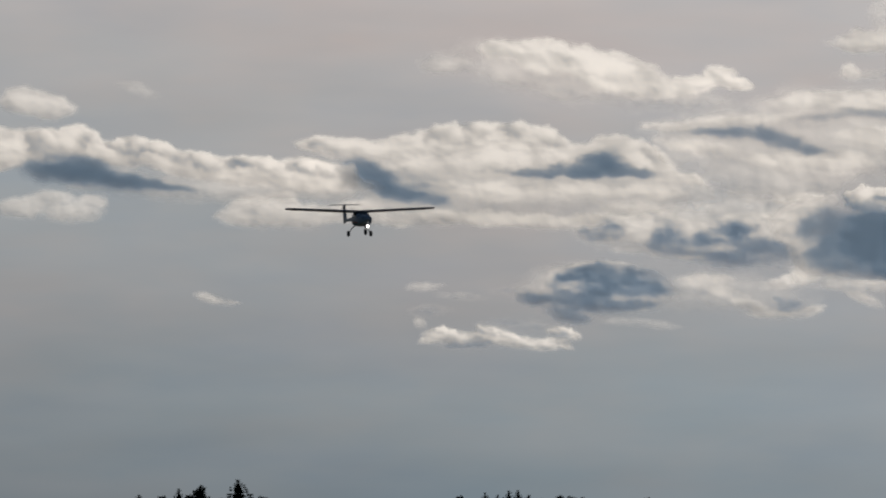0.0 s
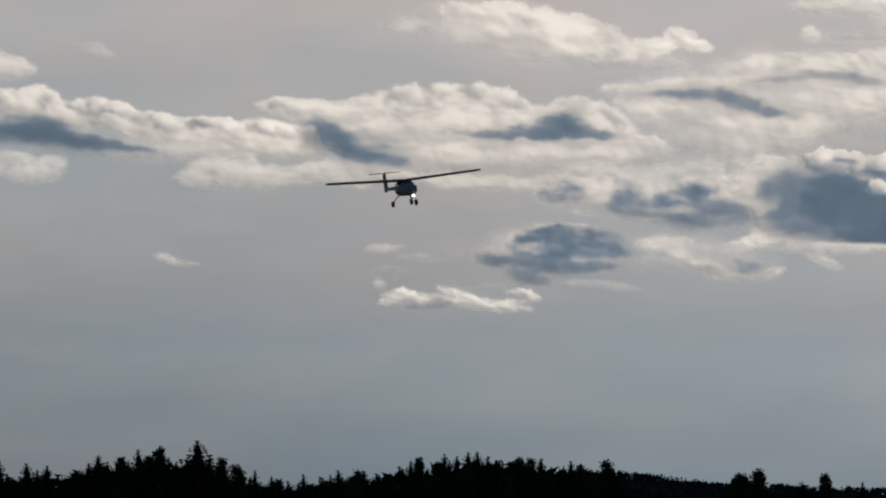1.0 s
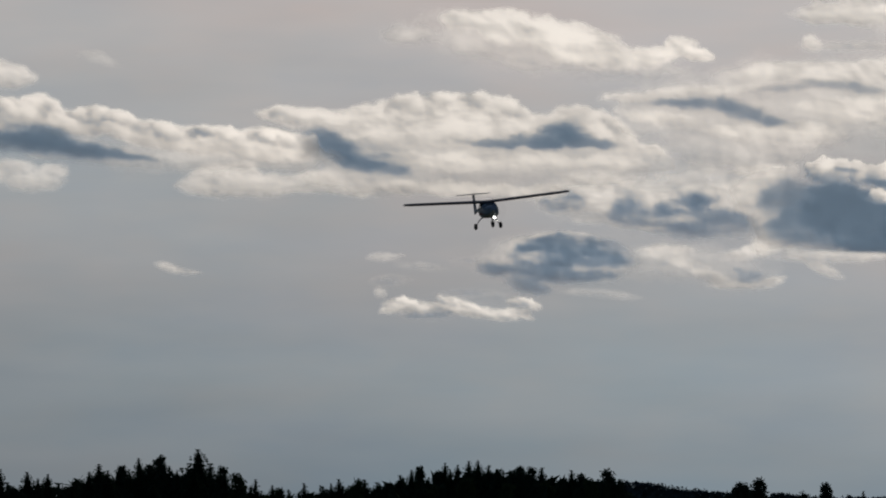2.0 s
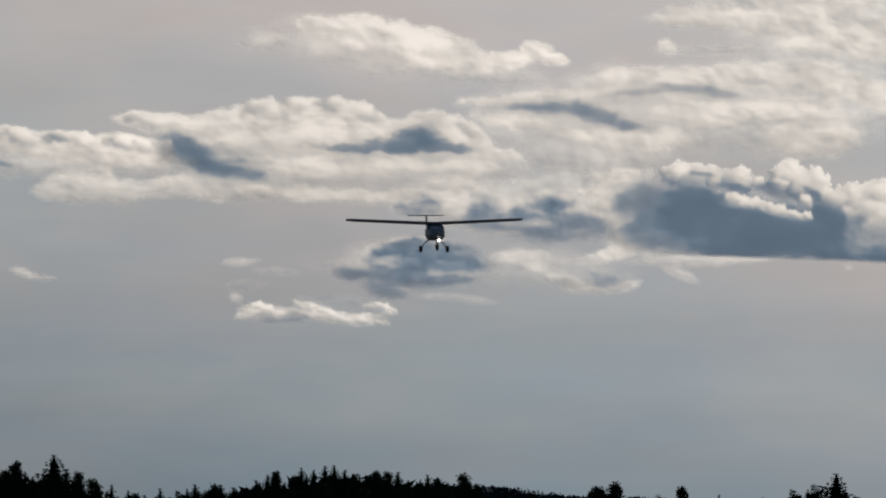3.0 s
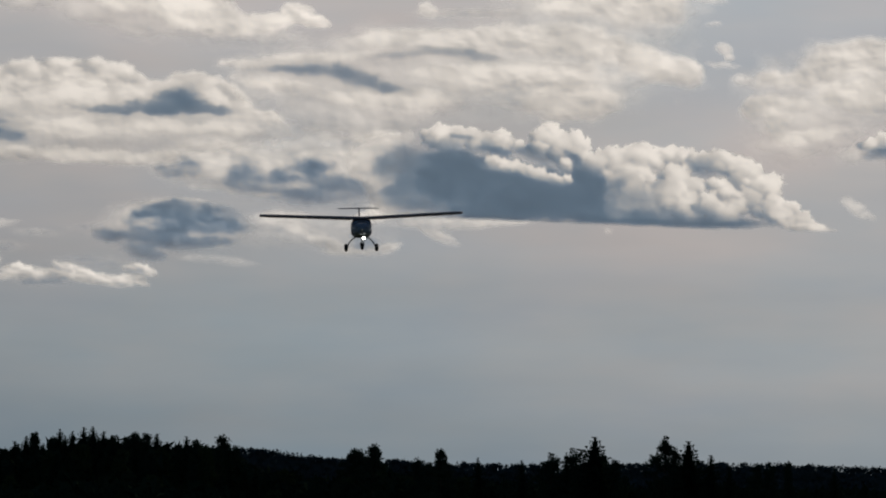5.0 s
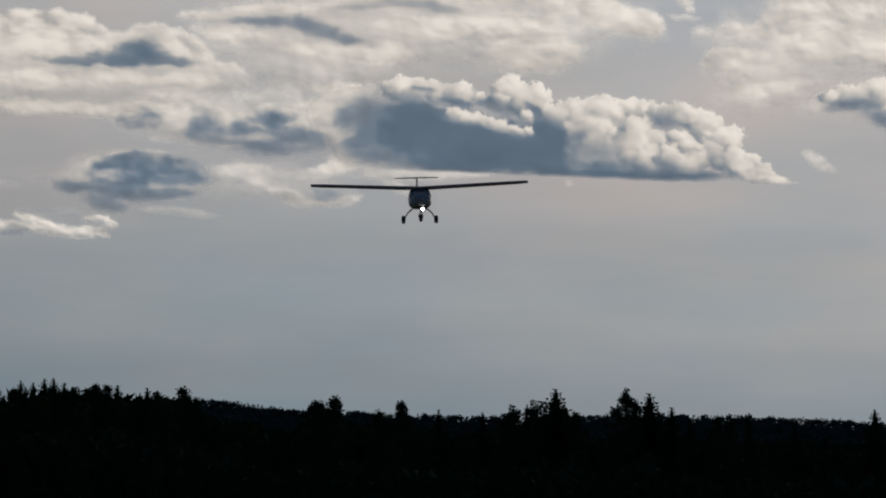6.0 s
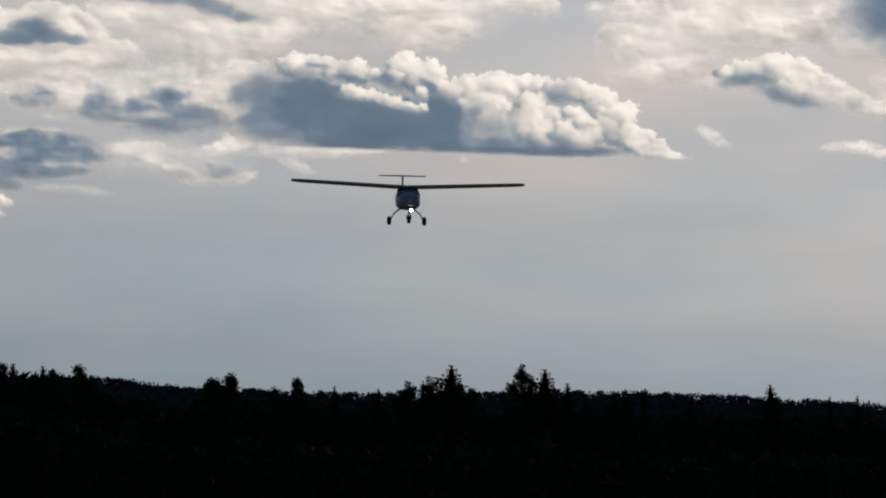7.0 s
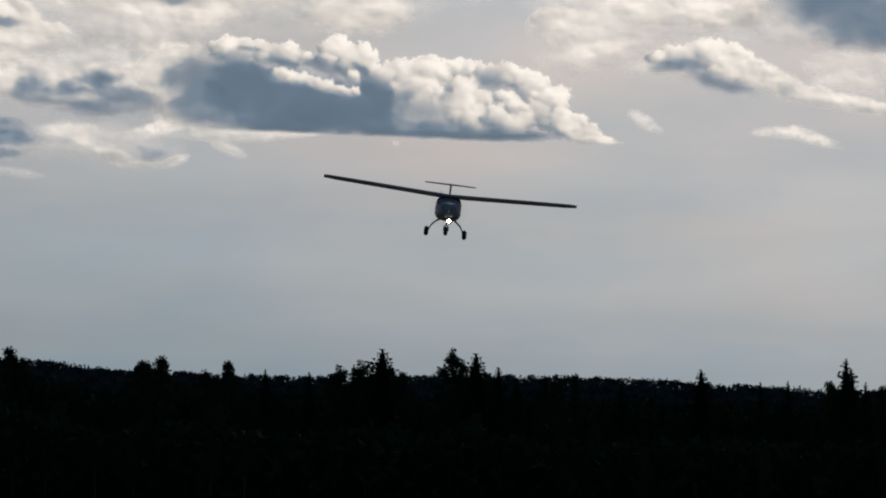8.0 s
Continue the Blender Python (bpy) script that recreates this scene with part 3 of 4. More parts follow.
    cloud("slate-blue layered cloud with a bright rim", 97,
          mass(0.25, [(370, 445, 140, 42, 3)], soft=1.2, ragged=0.9, full=0.4),
          mass(0.14, [(292, 424, 26, 9, -45), (330, 408, 40, 7, -15), (390, 401, 40, 5, 0), (350, 425, 70, 18, 0)], soft=0.7, ragged=0.6, full=0.75),
          mass(1.35, [(395, 424, 96, 24, 5), (340, 418, 56, 13, -14), (400, 445, 112, 12, 2), (460, 446, 50, 11, 0)], soft=0.6, ragged=0.7, emboss=0.45, mottle=0.3, rim=0.4),
          mass(1.35, [(262, 462, 44, 11, 3), (315, 462, 80, 16, 5), (360, 456, 80, 10, 0), (415, 474, 72, 12, -2), (340, 474, 62, 12, 0)], soft=0.7, ragged=0.7, emboss=0.4, mottle=0.3, rim=0.45),
          mass(1.4, [(318, 491, 42, 15, 5), (332, 498, 28, 9, 0)], soft=0.9, ragged=0.7, rim=0.5),
          mass(0.75, [(215, 503, 54, 6, 0), (480, 448, 50, 8, 0)], soft=1.0, ragged=0.5, full=0.8),
          mass(0.3, [(318, 436, 24, 4, 3), (400, 461, 70, 2.5, 0), (360, 437, 12, 3, 20)], soft=1.0, ragged=0.5, full=0.6), step=1.8, away=260)
    cloud("fuzzy pale cloud shreds with a grey patch", 101,
          mass(0.2, [(620, 455, 150, 34, 5)], soft=1.3, ragged=1.0, full=0.4),
          mass(0.17, [(564, 430, 50, 11, 0), (600, 452, 40, 11, 15), (644, 476, 44, 11, 22), (714, 430, 48, 12, -12), (690, 490, 56, 6, 0), (750, 484, 24, 9, -20)], soft=0.75, ragged=0.75, full=0.9),
          mass(0.15, [(430, 503, 50, 7, 3), (478, 509, 36, 6, 5)], soft=1.1, ragged=0.8, full=0.55),
          mass(1.22, [(706, 474, 28, 11, 0), (690, 464, 12, 7, 30)], soft=0.9, ragged=0.6, rim=0.5),
          mass(0.55, [(545, 446, 50, 11, 0), (572, 466, 20, 6, 15)], soft=1.1, ragged=0.6, full=0.75), step=1.8, away=260)
    cloud("pale strip of cloud lit below the cumulus", 103, mass(0.17, [(860, 440, 100, 11, 0), (950, 440, 62, 6, -2), (840, 462, 36, 9, 22), (790, 424, 56, 12, 0), (740, 420, 30, 20, 0)], soft=0.9, ragged=0.7, full=0.8))
    cloud("small pale shred below the cloud base", 105, mass(0.20, [(1140, 453, 9, 8, 30)], soft=1.0, ragged=0.6, full=0.6))
    cloud("low flat cream cloud with a grey base", 107,
          mass(0.7, [(250, 512, 64, 7, 0), (200, 506, 40, 5, 0)], soft=1.1, ragged=0.5, full=0.75),
          mass(0.14, [(105, 526, 44, 12, 3), (75, 533, 22, 8, -10), (150, 532, 50, 12, 0), (185, 522, 26, 11, 15), (215, 534, 46, 12, 12), (255, 542, 44, 9, 8), (300, 520, 20, 9, 0), (322, 526, 20, 8, 15), (314, 546, 16, 5, 15), (285, 540, 34, 9, 0)],
               soft=0.6, ragged=0.6, grain=34),
          heads(0.12, [(98, 518, 30, 6, 5), (178, 516, 20, 6, 10), (210, 526, 24, 5, 20), (308, 517, 20, 5, 10)], (5, 11), 34, 0.3, 0.7, 0.8),
          mass(1.25, [(145, 541, 40, 8, 0), (165, 534, 22, 7, 25), (115, 545, 24, 4, 0)], soft=0.9, ragged=0.6, rim=0.5, emboss=0.05), step=1.6, away=260)
    cloud("thin broken wisps of cloud", 109, mass(0.20, [(58, 440, 24, 7, 0), (55, 503, 11, 8, 40), (80, 437, 20, 3, 0)], soft=0.9, ragged=0.6, full=0.8),
          mass(0.7, [(130, 457, 40, 6, 3), (72, 483, 34, 9, -3), (215, 447, 34, 5, 0)], soft=1.0, ragged=0.5, full=0.85), step=1.6, away=260)
    cloud("tiny lone white cloud", 113, mass(0.15, [(-318, 459, 22, 7, 15), (-298, 466, 22, 6, 8), (-276, 469, 14, 3, 0)], soft=0.9, ragged=0.8, grain=26), step=1.6)
    cloud("trailing white cumulus with a slate-grey heart", 127,
          mass(0.20, [(1700, 330, 110, 26, 15), (1580, 320, 40, 16, 0)], soft=1.1, ragged=0.8, full=0.6),
          heads(0.21, [(1598, 302, 24, 10, -10), (1640, 296, 32, 15, -10), (1690, 284, 40, 18, 0), (1735, 300, 36, 22, 25)], (8, 27), 40, 0.42, 0.5),
          mass(0.24, [(1740, 312, 44, 24, 25), (1785, 330, 46, 22, 25), (1830, 352, 46, 20, 22), (1885, 371, 54, 18, 14), (1950, 384, 56, 15, 8), (2020, 392, 50, 12, 5)], soft=0.75, ragged=0.75, emboss=0.35),
          mass(1.35, [(1628, 318, 42, 10, 0), (1670, 314, 36, 8, 15), (1688, 336, 40, 14, 25), (1730, 356, 44, 9, 8), (1700, 350, 30, 10, 10)], soft=0.75, ragged=0.6, emboss=0.12, rim=0.4),
          heads(0.27, [(1716, 326, 22, 10, 15), (1735, 338, 20, 8, 20)], (6, 17), 12, 0.4, 0.6), step=1.8)
    cloud("high broken cloud with soft grey folds", 131,
          mass(0.2, [(1600, 200, 210, 70, 0), (1470, 260, 80, 60, 0), (1500, 300, 80, 30, -10)], soft=1.3, ragged=1.0, full=0.6),
          mass(0.26, [(1410, 238, 40, 18, -15), (1460, 226, 50, 13, -5), (1440, 262, 22, 34, 0), (1490, 285, 50, 14, -5), (1440, 190, 36, 14, -10), (1510, 180, 60, 22, -12), (1590, 215, 84, 32, 0), (1670, 220, 84, 36, 0), (1735, 215, 70, 38, 0),
                      (1600, 150, 110, 36, 0), (1740, 150, 100, 36, 0)], soft=0.75, ragged=0.8, emboss=0.32),
          mass(0.45, [(1530, 260, 56, 13, 5), (1480, 240, 40, 8, 0), (1640, 238, 80, 8, 0), (1700, 180, 80, 10, 0), (1560, 280, 40, 8, 0)], soft=1.1, ragged=0.7, full=0.8), step=2.4)
    cloud("broad slate-blue rain cloud", 137, mass(0.45, [(1860, 262, 110, 24, 5), (1800, 230, 60, 40, 0)], soft=1.3, ragged=0.7, full=0.6),
          mass(1.24, [(1950, 222, 130, 52, 5), (2060, 230, 120, 60, 3), (1900, 190, 90, 60, 0), (1985, 266, 120, 25, 4)], soft=0.9, ragged=0.5, emboss=0.05, mottle=0.12, rim=0.5), step=2.6)
    cloud("pale ragged cloud beneath the rain cloud", 139, mass(0.2, [(1925, 312, 70, 18, 0), (1985, 308, 54, 14, 0), (1945, 348, 76, 18, 5), (2050, 320, 70, 26, 0)], soft=1.0, ragged=0.8, full=0.65))
    cloud("small lumpy white cloud", 149, mass(0.13, [(1798, 434, 26, 8, -5), (1838, 436, 44, 9, 4), (1886, 448, 38, 9, 14), (1846, 428, 14, 5, 0)], soft=0.9, ragged=0.85, grain=34), step=1.6)
    cloud("faint ragged puff of cloud", 151, mass(0.17, [(1576, 412, 26, 12, 35), (1596, 428, 16, 7, 10)], soft=0.9, ragged=0.8, full=0.7))
    cloud("faint grey fleck of cloud", 157, mass(0.7, [(1250, 477, 20, 3, 10)], soft=1.0, ragged=0.5, full=0.45))


build_clouds()


# ---- ground ----
def smooth(a, b, v):
    s = min(1.0, max(0.0, (v - a) / (b - a)))
    return s * s * (3 - 2 * s)


def ground_height(x, y):
    """A level meadow, a low wooded rise at its edge and ridges far behind."""
    az = math.atan2(x, max(y, 1.0)) * UNIT + MID
    near = smooth(560, 720, y) * (2.0 + 2.5 * math.exp(-((az - 240) / 230) ** 2) + 1.5 * math.exp(-((az + 300) / 200) ** 2))
    mid = smooth(1000, 1400, y) * (1 - smooth(1400, 1700, y)) * 12.5 * math.exp(-((az - 500) / 170) ** 2)
    ridge = smooth(1500, 2300, y) * (34.0 - 3.2 * smooth(1500, 2100, az) + 1.0 * math.exp(-((az - 1300) / 200) ** 2) + 2.5 * math.exp(-((az - 500) / 200) ** 2))
    return near + mid + ridge


def build_ground():
    xs = np.concatenate([-np.geomspace(6000, 12, 34), [0], np.geomspace(12, 6000, 34)])
    ys = np.concatenate([-np.geomspace(4000, 10, 12), np.linspace(0, 540, 6), np.linspace(560, 760, 14), np.linspace(800, 2400, 40), np.linspace(2500, 4900, 8)])
    verts = [(x, y, ground_height(x, y)) for y in ys for x in xs]
    n = len(xs)
    faces = [(j * n + i, j * n + i + 1, (j + 1) * n + i + 1, (j + 1) * n + i) for j in range(len(ys) - 1) for i in range(n - 1)]
    tagged(new("ground", sheet("ground", verts, faces, GRASS, True)), "dark meadow and mossy forest ground rising to wooded ridges", "ground", kind="structure")


build_ground()


# ---- trees ----
def leaf_mesh(name, tris, material):
    tris = np.asarray(tris, float).reshape(-1, 3)
    return sheet(name, tris, np.arange(len(tris)).reshape(-1, 3), material)


def spruce(seed, h=16.0, wide=2.6, power=0.75, thin=1.0):
    rng = np.random.default_rng(seed)
    tree = tagged(new("spruce_tree"), "dark green spruce with a narrow pointed crown at the forest edge", "tree", "trees of the forest edge")
    bm = bmesh.new()
    lean = rng.normal(0, 0.12, 2)
    tube(bm, [(0, 0, -0.6), (lean[0] * 0.3, lean[1] * 0.3, h * 0.4), (lean[0], lean[1], h * 0.985)], [0.2, 0.13, 0.015], 7)
    part("trunk", bm, BARK, tree)
    tris = []
    z = h * 0.06
    while z < h * 0.985:
        s = 1 - z / h
        reach = wide * (1 - math.exp(-power * s * h / wide)) * (0.8 + 0.4 * rng.random()) + 0.03
        for k in range(8 + (rng.random() < 0.6)):
            if rng.random() > thin:
                continue
            a = rng.random() * 2 * np.pi
            r = reach * (0.45 + 0.75 * rng.random())
            out, side = np.array([np.cos(a), np.sin(a), 0]), np.array([-np.sin(a), np.cos(a), 0])
            root = np.array([lean[0] * z / h, lean[1] * z / h, z + rng.uniform(-0.2, 0.2) * min(1.0, 2.5 * s)])
            drop = -0.35 * r * (1 - 0.9 * (z / h) ** 3) + 0.25 * r * (z / h) ** 4
            tip = root + out * r + np.array([0, 0, drop + 0.12 * r])
            n = max(2, int(r / 0.33))
            tris += [root + side * 0.03, root - side * 0.03, tip]
            g = 0.16 + 0.84 * min(1.0, r / 1.1)
            tris += [root + side * 0.32 * r, root - side * 0.32 * r, root + out * 0.6 * r + np.array([0, 0, -0.65 * g - 0.1 * r])]
            tris += [root + out * 0.45 * r + np.array([0, 0, 0.08 * g]), root - out * 0.3 * r, root + side * 0.2 * r + np.array([0, 0, -0.55 * g])]
            for i in range(n):
                f = (i + 0.7) / n
                c = root + (tip - root) * f + np.array([0, 0, -0.10 * r * np.sin(np.pi * f)])
                wd = 0.18 * g + 0.22 * r * (1 - f) + 0.08 * g * rng.random()
                for sgn in (-1, 1):
                    tw = c + side * sgn * wd + out * 0.16 * g + np.array([0, 0, g * (-0.08 - 0.16 * rng.random())])
                    tris += [c - out * 0.16 * g, c + out * 0.12 * g, tw]
                tris += [c - out * 0.15 * g, c + out * 0.15 * g, c + np.array([0, 0, g * (-0.20 - 0.18 * rng.random())])]
        z += 0.15 + 0.22 * s + 0.05 * rng.random() + (0.3 if s > 0.5 else 0.0)
    crown = new("crown", leaf_mesh("crown", tris, SPRUCE))
    crown.parent = tree
    return tree


def tuft(rng, centre, r, n, size, flat=0.6):
    p = np.clip(rng.normal(0, 0.5, (n, 3)), -0.85, 0.85) * np.array([r, r, r * flat]) + np.array(centre)
    return (p[:, None, :] + rng.normal(0, size, (n, 3, 3))).reshape(-1, 3).tolist()


def limbed(name, label, seed, h, wide, bare, tufts, leaf, bark, foot=0.2, flat=0.6, round_top=0.8, tuft_size=0.55, count=26):
    """A tree with a bare trunk, limbs and a crown of many small tufts."""
    rng = np.random.default_rng(seed)
    tree = tagged(new(name), label, "tree", "trees of the forest edge")
    bm = bmesh.new()
    bend = rng.normal(0, 0.25, 2)
    spine = [np.array([bend[0] * f * f, bend[1] * f * f, h * f]) for f in np.linspace(0, 0.95, 6)]
    spine[0][2] = -0.6
    tube(bm, spine, [foot * (1 - 0.85 * f) for f in np.linspace(0, 1, 6)], 7)
    tris = []
    for i in range(tufts):
        f = bare + (1 - bare) * (i + 0.5) / tufts
        g = (f - bare) / (1 - bare)
        r = wide * (0.35 + 0.65 * math.sin(math.pi * min(1, 0.18 + g * round_top))) * (0.45 + 0.7 * rng.random()) * (1 - 0.55 * g ** 3)
        a = i * 2.4 + rng.normal(0, 0.5)
        root = np.array([bend[0] * f * f, bend[1] * f * f, h * (f - 0.05)])
        end = root + np.array([np.cos(a) * r, np.sin(a) * r, 0.25 * r + 0.3 * rng.random()])
        if i % 2 == 0:
            tube(bm, [root, root * 0.5 + end * 0.5 + np.array([0, 0, 0.1]), end], [0.05, 0.035, 0.015], 5)
        for q in range(3):
            c = root + (end - root) * (0.45 + 0.3 * q) + rng.normal(0, 0.18, 3)
            tris += tuft(rng, c, tuft_size * (0.7 + 0.6 * rng.random()), int(count * 3.0), 0.105, flat)
    tris += tuft(rng, (bend[0], bend[1], h * 0.97), tuft_size * 0.8, int(count * 3.0), 0.10, 0.9)
    part("trunk", bm, bark, tree)
    crown = new("crown", leaf_mesh("crown", tris, leaf))
    crown.parent = tree
    return tree


FOREST = {
    "s": [spruce(1, wide=2.7, power=0.58), spruce(2, wide=2.4, power=0.5), spruce(3, wide=3.2, power=0.66), spruce(4, wide=2.6, power=0.54, thin=0.88)],
    "p": [limbed("pine_tree", "tall pine with an irregular clumped crown at the forest edge", 10 + i, 16.0, w, b, n, PINE, BARK, 0.22, 0.55, rt, 0.62, 30) for i, (w, b, n, rt) in
          enumerate([(1.9, 0.55, 22, 0.75), (1.5, 0.5, 24, 0.85), (2.1, 0.62, 20, 0.7)])],
    "n": [limbed("narrow_pine", "slim pine with a narrow ragged crown at the forest edge", 20 + i, 16.0, w, 0.45, 26, PINE, BARK, 0.18, 0.75, 0.9, 0.5, 28) for i, w in enumerate([0.95, 0.75])],
    "b": [limbed("birch_tree", "rounded leafy birch among the conifers", 30 + i, 16.0, w, 0.35, 30, LEAVES, BIRCH_BARK, 0.15, 0.9, 0.7, 0.6, 32) for i, w in enumerate([1.7, 1.4])],
}
STOCK = 16.0
used_first = set()
tree_rng = random.Random(5)


def plant(x, top, kind, wide=1.0, d=700.0, which=None):
    """A tree d metres off whose tip shows at a place of the sky chart."""
    kinds = FOREST[kind]
    i = tree_rng.randrange(len(kinds)) if which is None else which
    p = aloft(x, top, d)
    foot = ground_height(p.x, p.y)
    s = (p.z - foot) / STOCK
    m = Matrix.Translation((p.x, p.y, foot)) @ pose(0, 0, 0, 0, 0, tree_rng.uniform(0, 360)) @ Matrix.Diagonal((s * wide, s * wide, s, 1))
    if (kind, i) in used_first:
        return copy_thing(kinds[i], m @ Matrix.Diagonal((*[1 / v for v in kinds[i].scale], 1)))
    used_first.add((kind, i))
    kinds[i].matrix_basis = m
    return kinds[i]


def stand(entries, d):
    for x, top, kind, wide in entries:
        plant(x, top, kind, wide, d + tree_rng.uniform(-14, 14))


def build_forest():
    # the spruces of the west stand
    stand([(-690, 805, "s", 1.0), (-650, 815, "s", 1.0), (-616, 812, "s", 1.1), (-566, 818, "s", 1.2), (-550, 828, "s", 1.0), (-533, 822, "s", 1.0), (-488, 835, "s", 0.9), (-441, 803, "s", 1.2),
           (-458, 816, "s", 1.2), (-425, 815, "s", 1.0), (-404, 808, "n", 1.0), (-388, 812, "s", 0.9), (-372, 792, "s", 0.9), (-352, 806, "n", 1.3), (-333, 790, "n", 1.0), (-318, 806, "s", 0.9),
           (-303, 815, "s", 0.9), (-264, 777, "s", 1.45), (-245, 803, "s", 1.1), (-231, 808, "n", 0.9)], 705)
    stand([(-276, 808, "s", 1.2), (-218, 824, "s", 0.9), (-196, 823, "b", 0.9), (-164, 829, "s", 0.95), (-136, 840, "s", 0.8), (-119, 843, "s", 0.7), (-103, 848, "s", 0.8), (-78, 836, "s", 0.7),
           (-49, 845, "p", 0.8), (-18, 829, "s", 0.9), (-30, 838, "s", 0.8), (12, 831, "b", 0.8), (25, 830, "s", 1.0), (44, 846, "s", 0.8)], 700)
    # the wooded rise
    stand([(68, 838, "s", 1.0), (94, 822, "s", 1.0), (111, 812, "s", 1.0), (122, 809, "n", 0.9), (141, 826, "s", 0.8), (154, 818, "s", 0.9), (171, 801, "s", 0.9), (191, 805, "s", 0.9), (181, 812, "s", 1.0),
           (212, 797, "s", 1.1), (229, 795, "s", 1.0), (244, 804, "s", 0.9), (262, 812, "s", 0.8), (274, 814, "s", 0.7), (286, 814, "s", 0.8)], 725)
    stand([(304, 808, "n", 1.0), (316, 809, "n", 0.9), (340, 808, "s", 1.0), (362, 823, "s", 0.8), (392, 813, "s", 0.9), (409, 822, "n", 0.9), (429, 832, "b", 0.8), (446, 834, "p", 0.7), (465, 813, "n", 1.1),
           (479, 832, "p", 0.6), (325, 822, "s", 0.9), (375, 828, "s", 0.9)], 720)
    # single pines and spruces above the lower edge
    stand([(692, 837, "p", 1.0), (722, 830, "p", 1.0), (706, 845, "p", 0.9), (806, 855, "p", 0.8), (843, 838, "p", 0.75), (913, 850, "s", 0.6), (990, 855, "s", 0.6), (822, 862, "p", 0.7),
           (1037, 846, "p", 1.0), (1065, 842, "s", 0.75), (1080, 837, "p", 0.8), (1112, 813, "s", 1.3), (1130, 850, "p", 0.8), (1146, 856, "n", 0.9), (1095, 852, "s", 0.8)], 690)
    stand([(1236, 816, "p", 0.8), (1254, 836, "p", 0.6), (1278, 821, "s", 1.25), (1316, 846, "s", 0.95), (1262, 868, "s", 0.7), (1355, 866, "s", 0.6), (1400, 864, "p", 0.6), (1425, 862, "p", 0.6),
           (1457, 860, "n", 0.7), (1540, 870, "s", 0.6), (1682, 851, "s", 1.1), (1785, 872, "s", 0.6), (1833, 870, "s", 0.7), (1910, 875, "b", 0.8), (1935, 830, "s", 1.0), (1946, 850, "s", 1.0), (1973, 873, "s", 0.6),
           (2000, 883, "b", 0.8), (2030, 868, "s", 0.8)], 690)


def edge_level(x):
    return float(np.interp(x, [-800, -560, -440, -260, -200, -100, 0, 100, 220, 330, 460, 520, 640, 720, 1000, 1110, 1200, 1260, 1400, 1700, 2100], [841, 843, 828, 818, 844, 860, 846, 833, 814, 824, 840, 866, 888, 872, 894, 872, 900, 882, 905, 908, 915]))


def fill_forest():
    """The trees between and below the tall ones."""
    for row, (d, low, gap) in enumerate([(742, -8, 18), (712, 4, 21), (682, 36, 48), (655, 80, 68)]):
        x = -800.0 + row * 7
        while x < 2120:
            kind = tree_rng.choice("sssspnb")
            plant(x, edge_level(x) + low + tree_rng.uniform(0, 26), kind, tree_rng.uniform(0.8, 1.25), d + tree_rng.uniform(-9, 9))
            x += gap * tree_rng.uniform(0.7, 1.3)


def ball_points(rng, n):
    v = rng.normal(0, 1, (n, 3))
    return v / np.linalg.norm(v, axis=1)[:, None] * rng.random((n, 1)) ** 0.4


def far_woods(name, label, d, level, x0, x1, gap, rows, seed):
    """A wooded ridge far off: hundreds of small crowns of spruce and leaf trees."""
    rng = np.random.default_rng(seed)
    tris = []
    for row in range(rows):
        dist = d - row * 26
        x = x0
        while x < x1:
            top = level(x) + 13 * row * (0.7 + 0.6 * rng.random()) + rng.random() ** 2 * 6
            p = np.array(aloft(x, top, dist))
            s = dist / UNIT
            if rng.random() < 0.25:
                h, w = (14 + 16 * rng.random()) * s, (3.5 + 3 * rng.random()) * s
                f = rng.random(60) ** 0.8
                a = rng.random(60) * 2 * np.pi
                c = p + np.stack([np.cos(a) * w * f, np.sin(a) * w * f, -f * h], -1)
                tris.append(c[:, None, :] + rng.normal(0, 1.1 * s, (60, 3, 3)))
            else:
                r = (7 + 7 * rng.random()) * s
                c = p + ball_points(rng, 90) * np.array([r, r, r * 0.6]) - np.array([0, 0, r * 0.6])
                tris.append(c[:, None, :] + rng.normal(0, 2.1 * s, (90, 3, 3)))
            c = p + ball_points(rng, 120) * np.array([12, 12, 15]) * s - np.array([0, 0, 21 * s])
            tris.append(c[:, None, :] + rng.normal(0, 3.0 * s, (120, 3, 3)))
            x += gap * (0.6 + 0.8 * rng.random())
    ob = new(name, leaf_mesh(name, np.concatenate([t.reshape(-1, 3) for t in tris]), HAZED_GREEN))
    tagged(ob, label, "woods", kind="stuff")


def thicket():
    """The dense young growth and lower boughs inside the wood."""
    rng = np.random.default_rng(8)
    tris = []
    for d, low, n in ((770, 14, 44000), (728, 26, 32000), (668, 80, 20000)):
        x = rng.uniform(-820, 2140, n)
        top = np.array([edge_level(v) for v in x]) + low
        y = top + (1125 - top) * rng.random(n) ** 1.15
        az, el = (x - MID) / UNIT, (LEVEL - y) / UNIT
        r = d + rng.normal(0, 6, n)
        c = np.stack([np.sin(az) * r, np.cos(az) * r, np.sin(el) * r + EYE], -1)
        tris.append((c[:, None, :] + rng.normal(0, 0.5, (n, 3, 3))).reshape(-1, 3))
    tagged(new("undergrowth", leaf_mesh("undergrowth", np.concatenate(tris), SPRUCE)), "dense dark young spruce growth inside the wood", "undergrowth", kind="stuff")


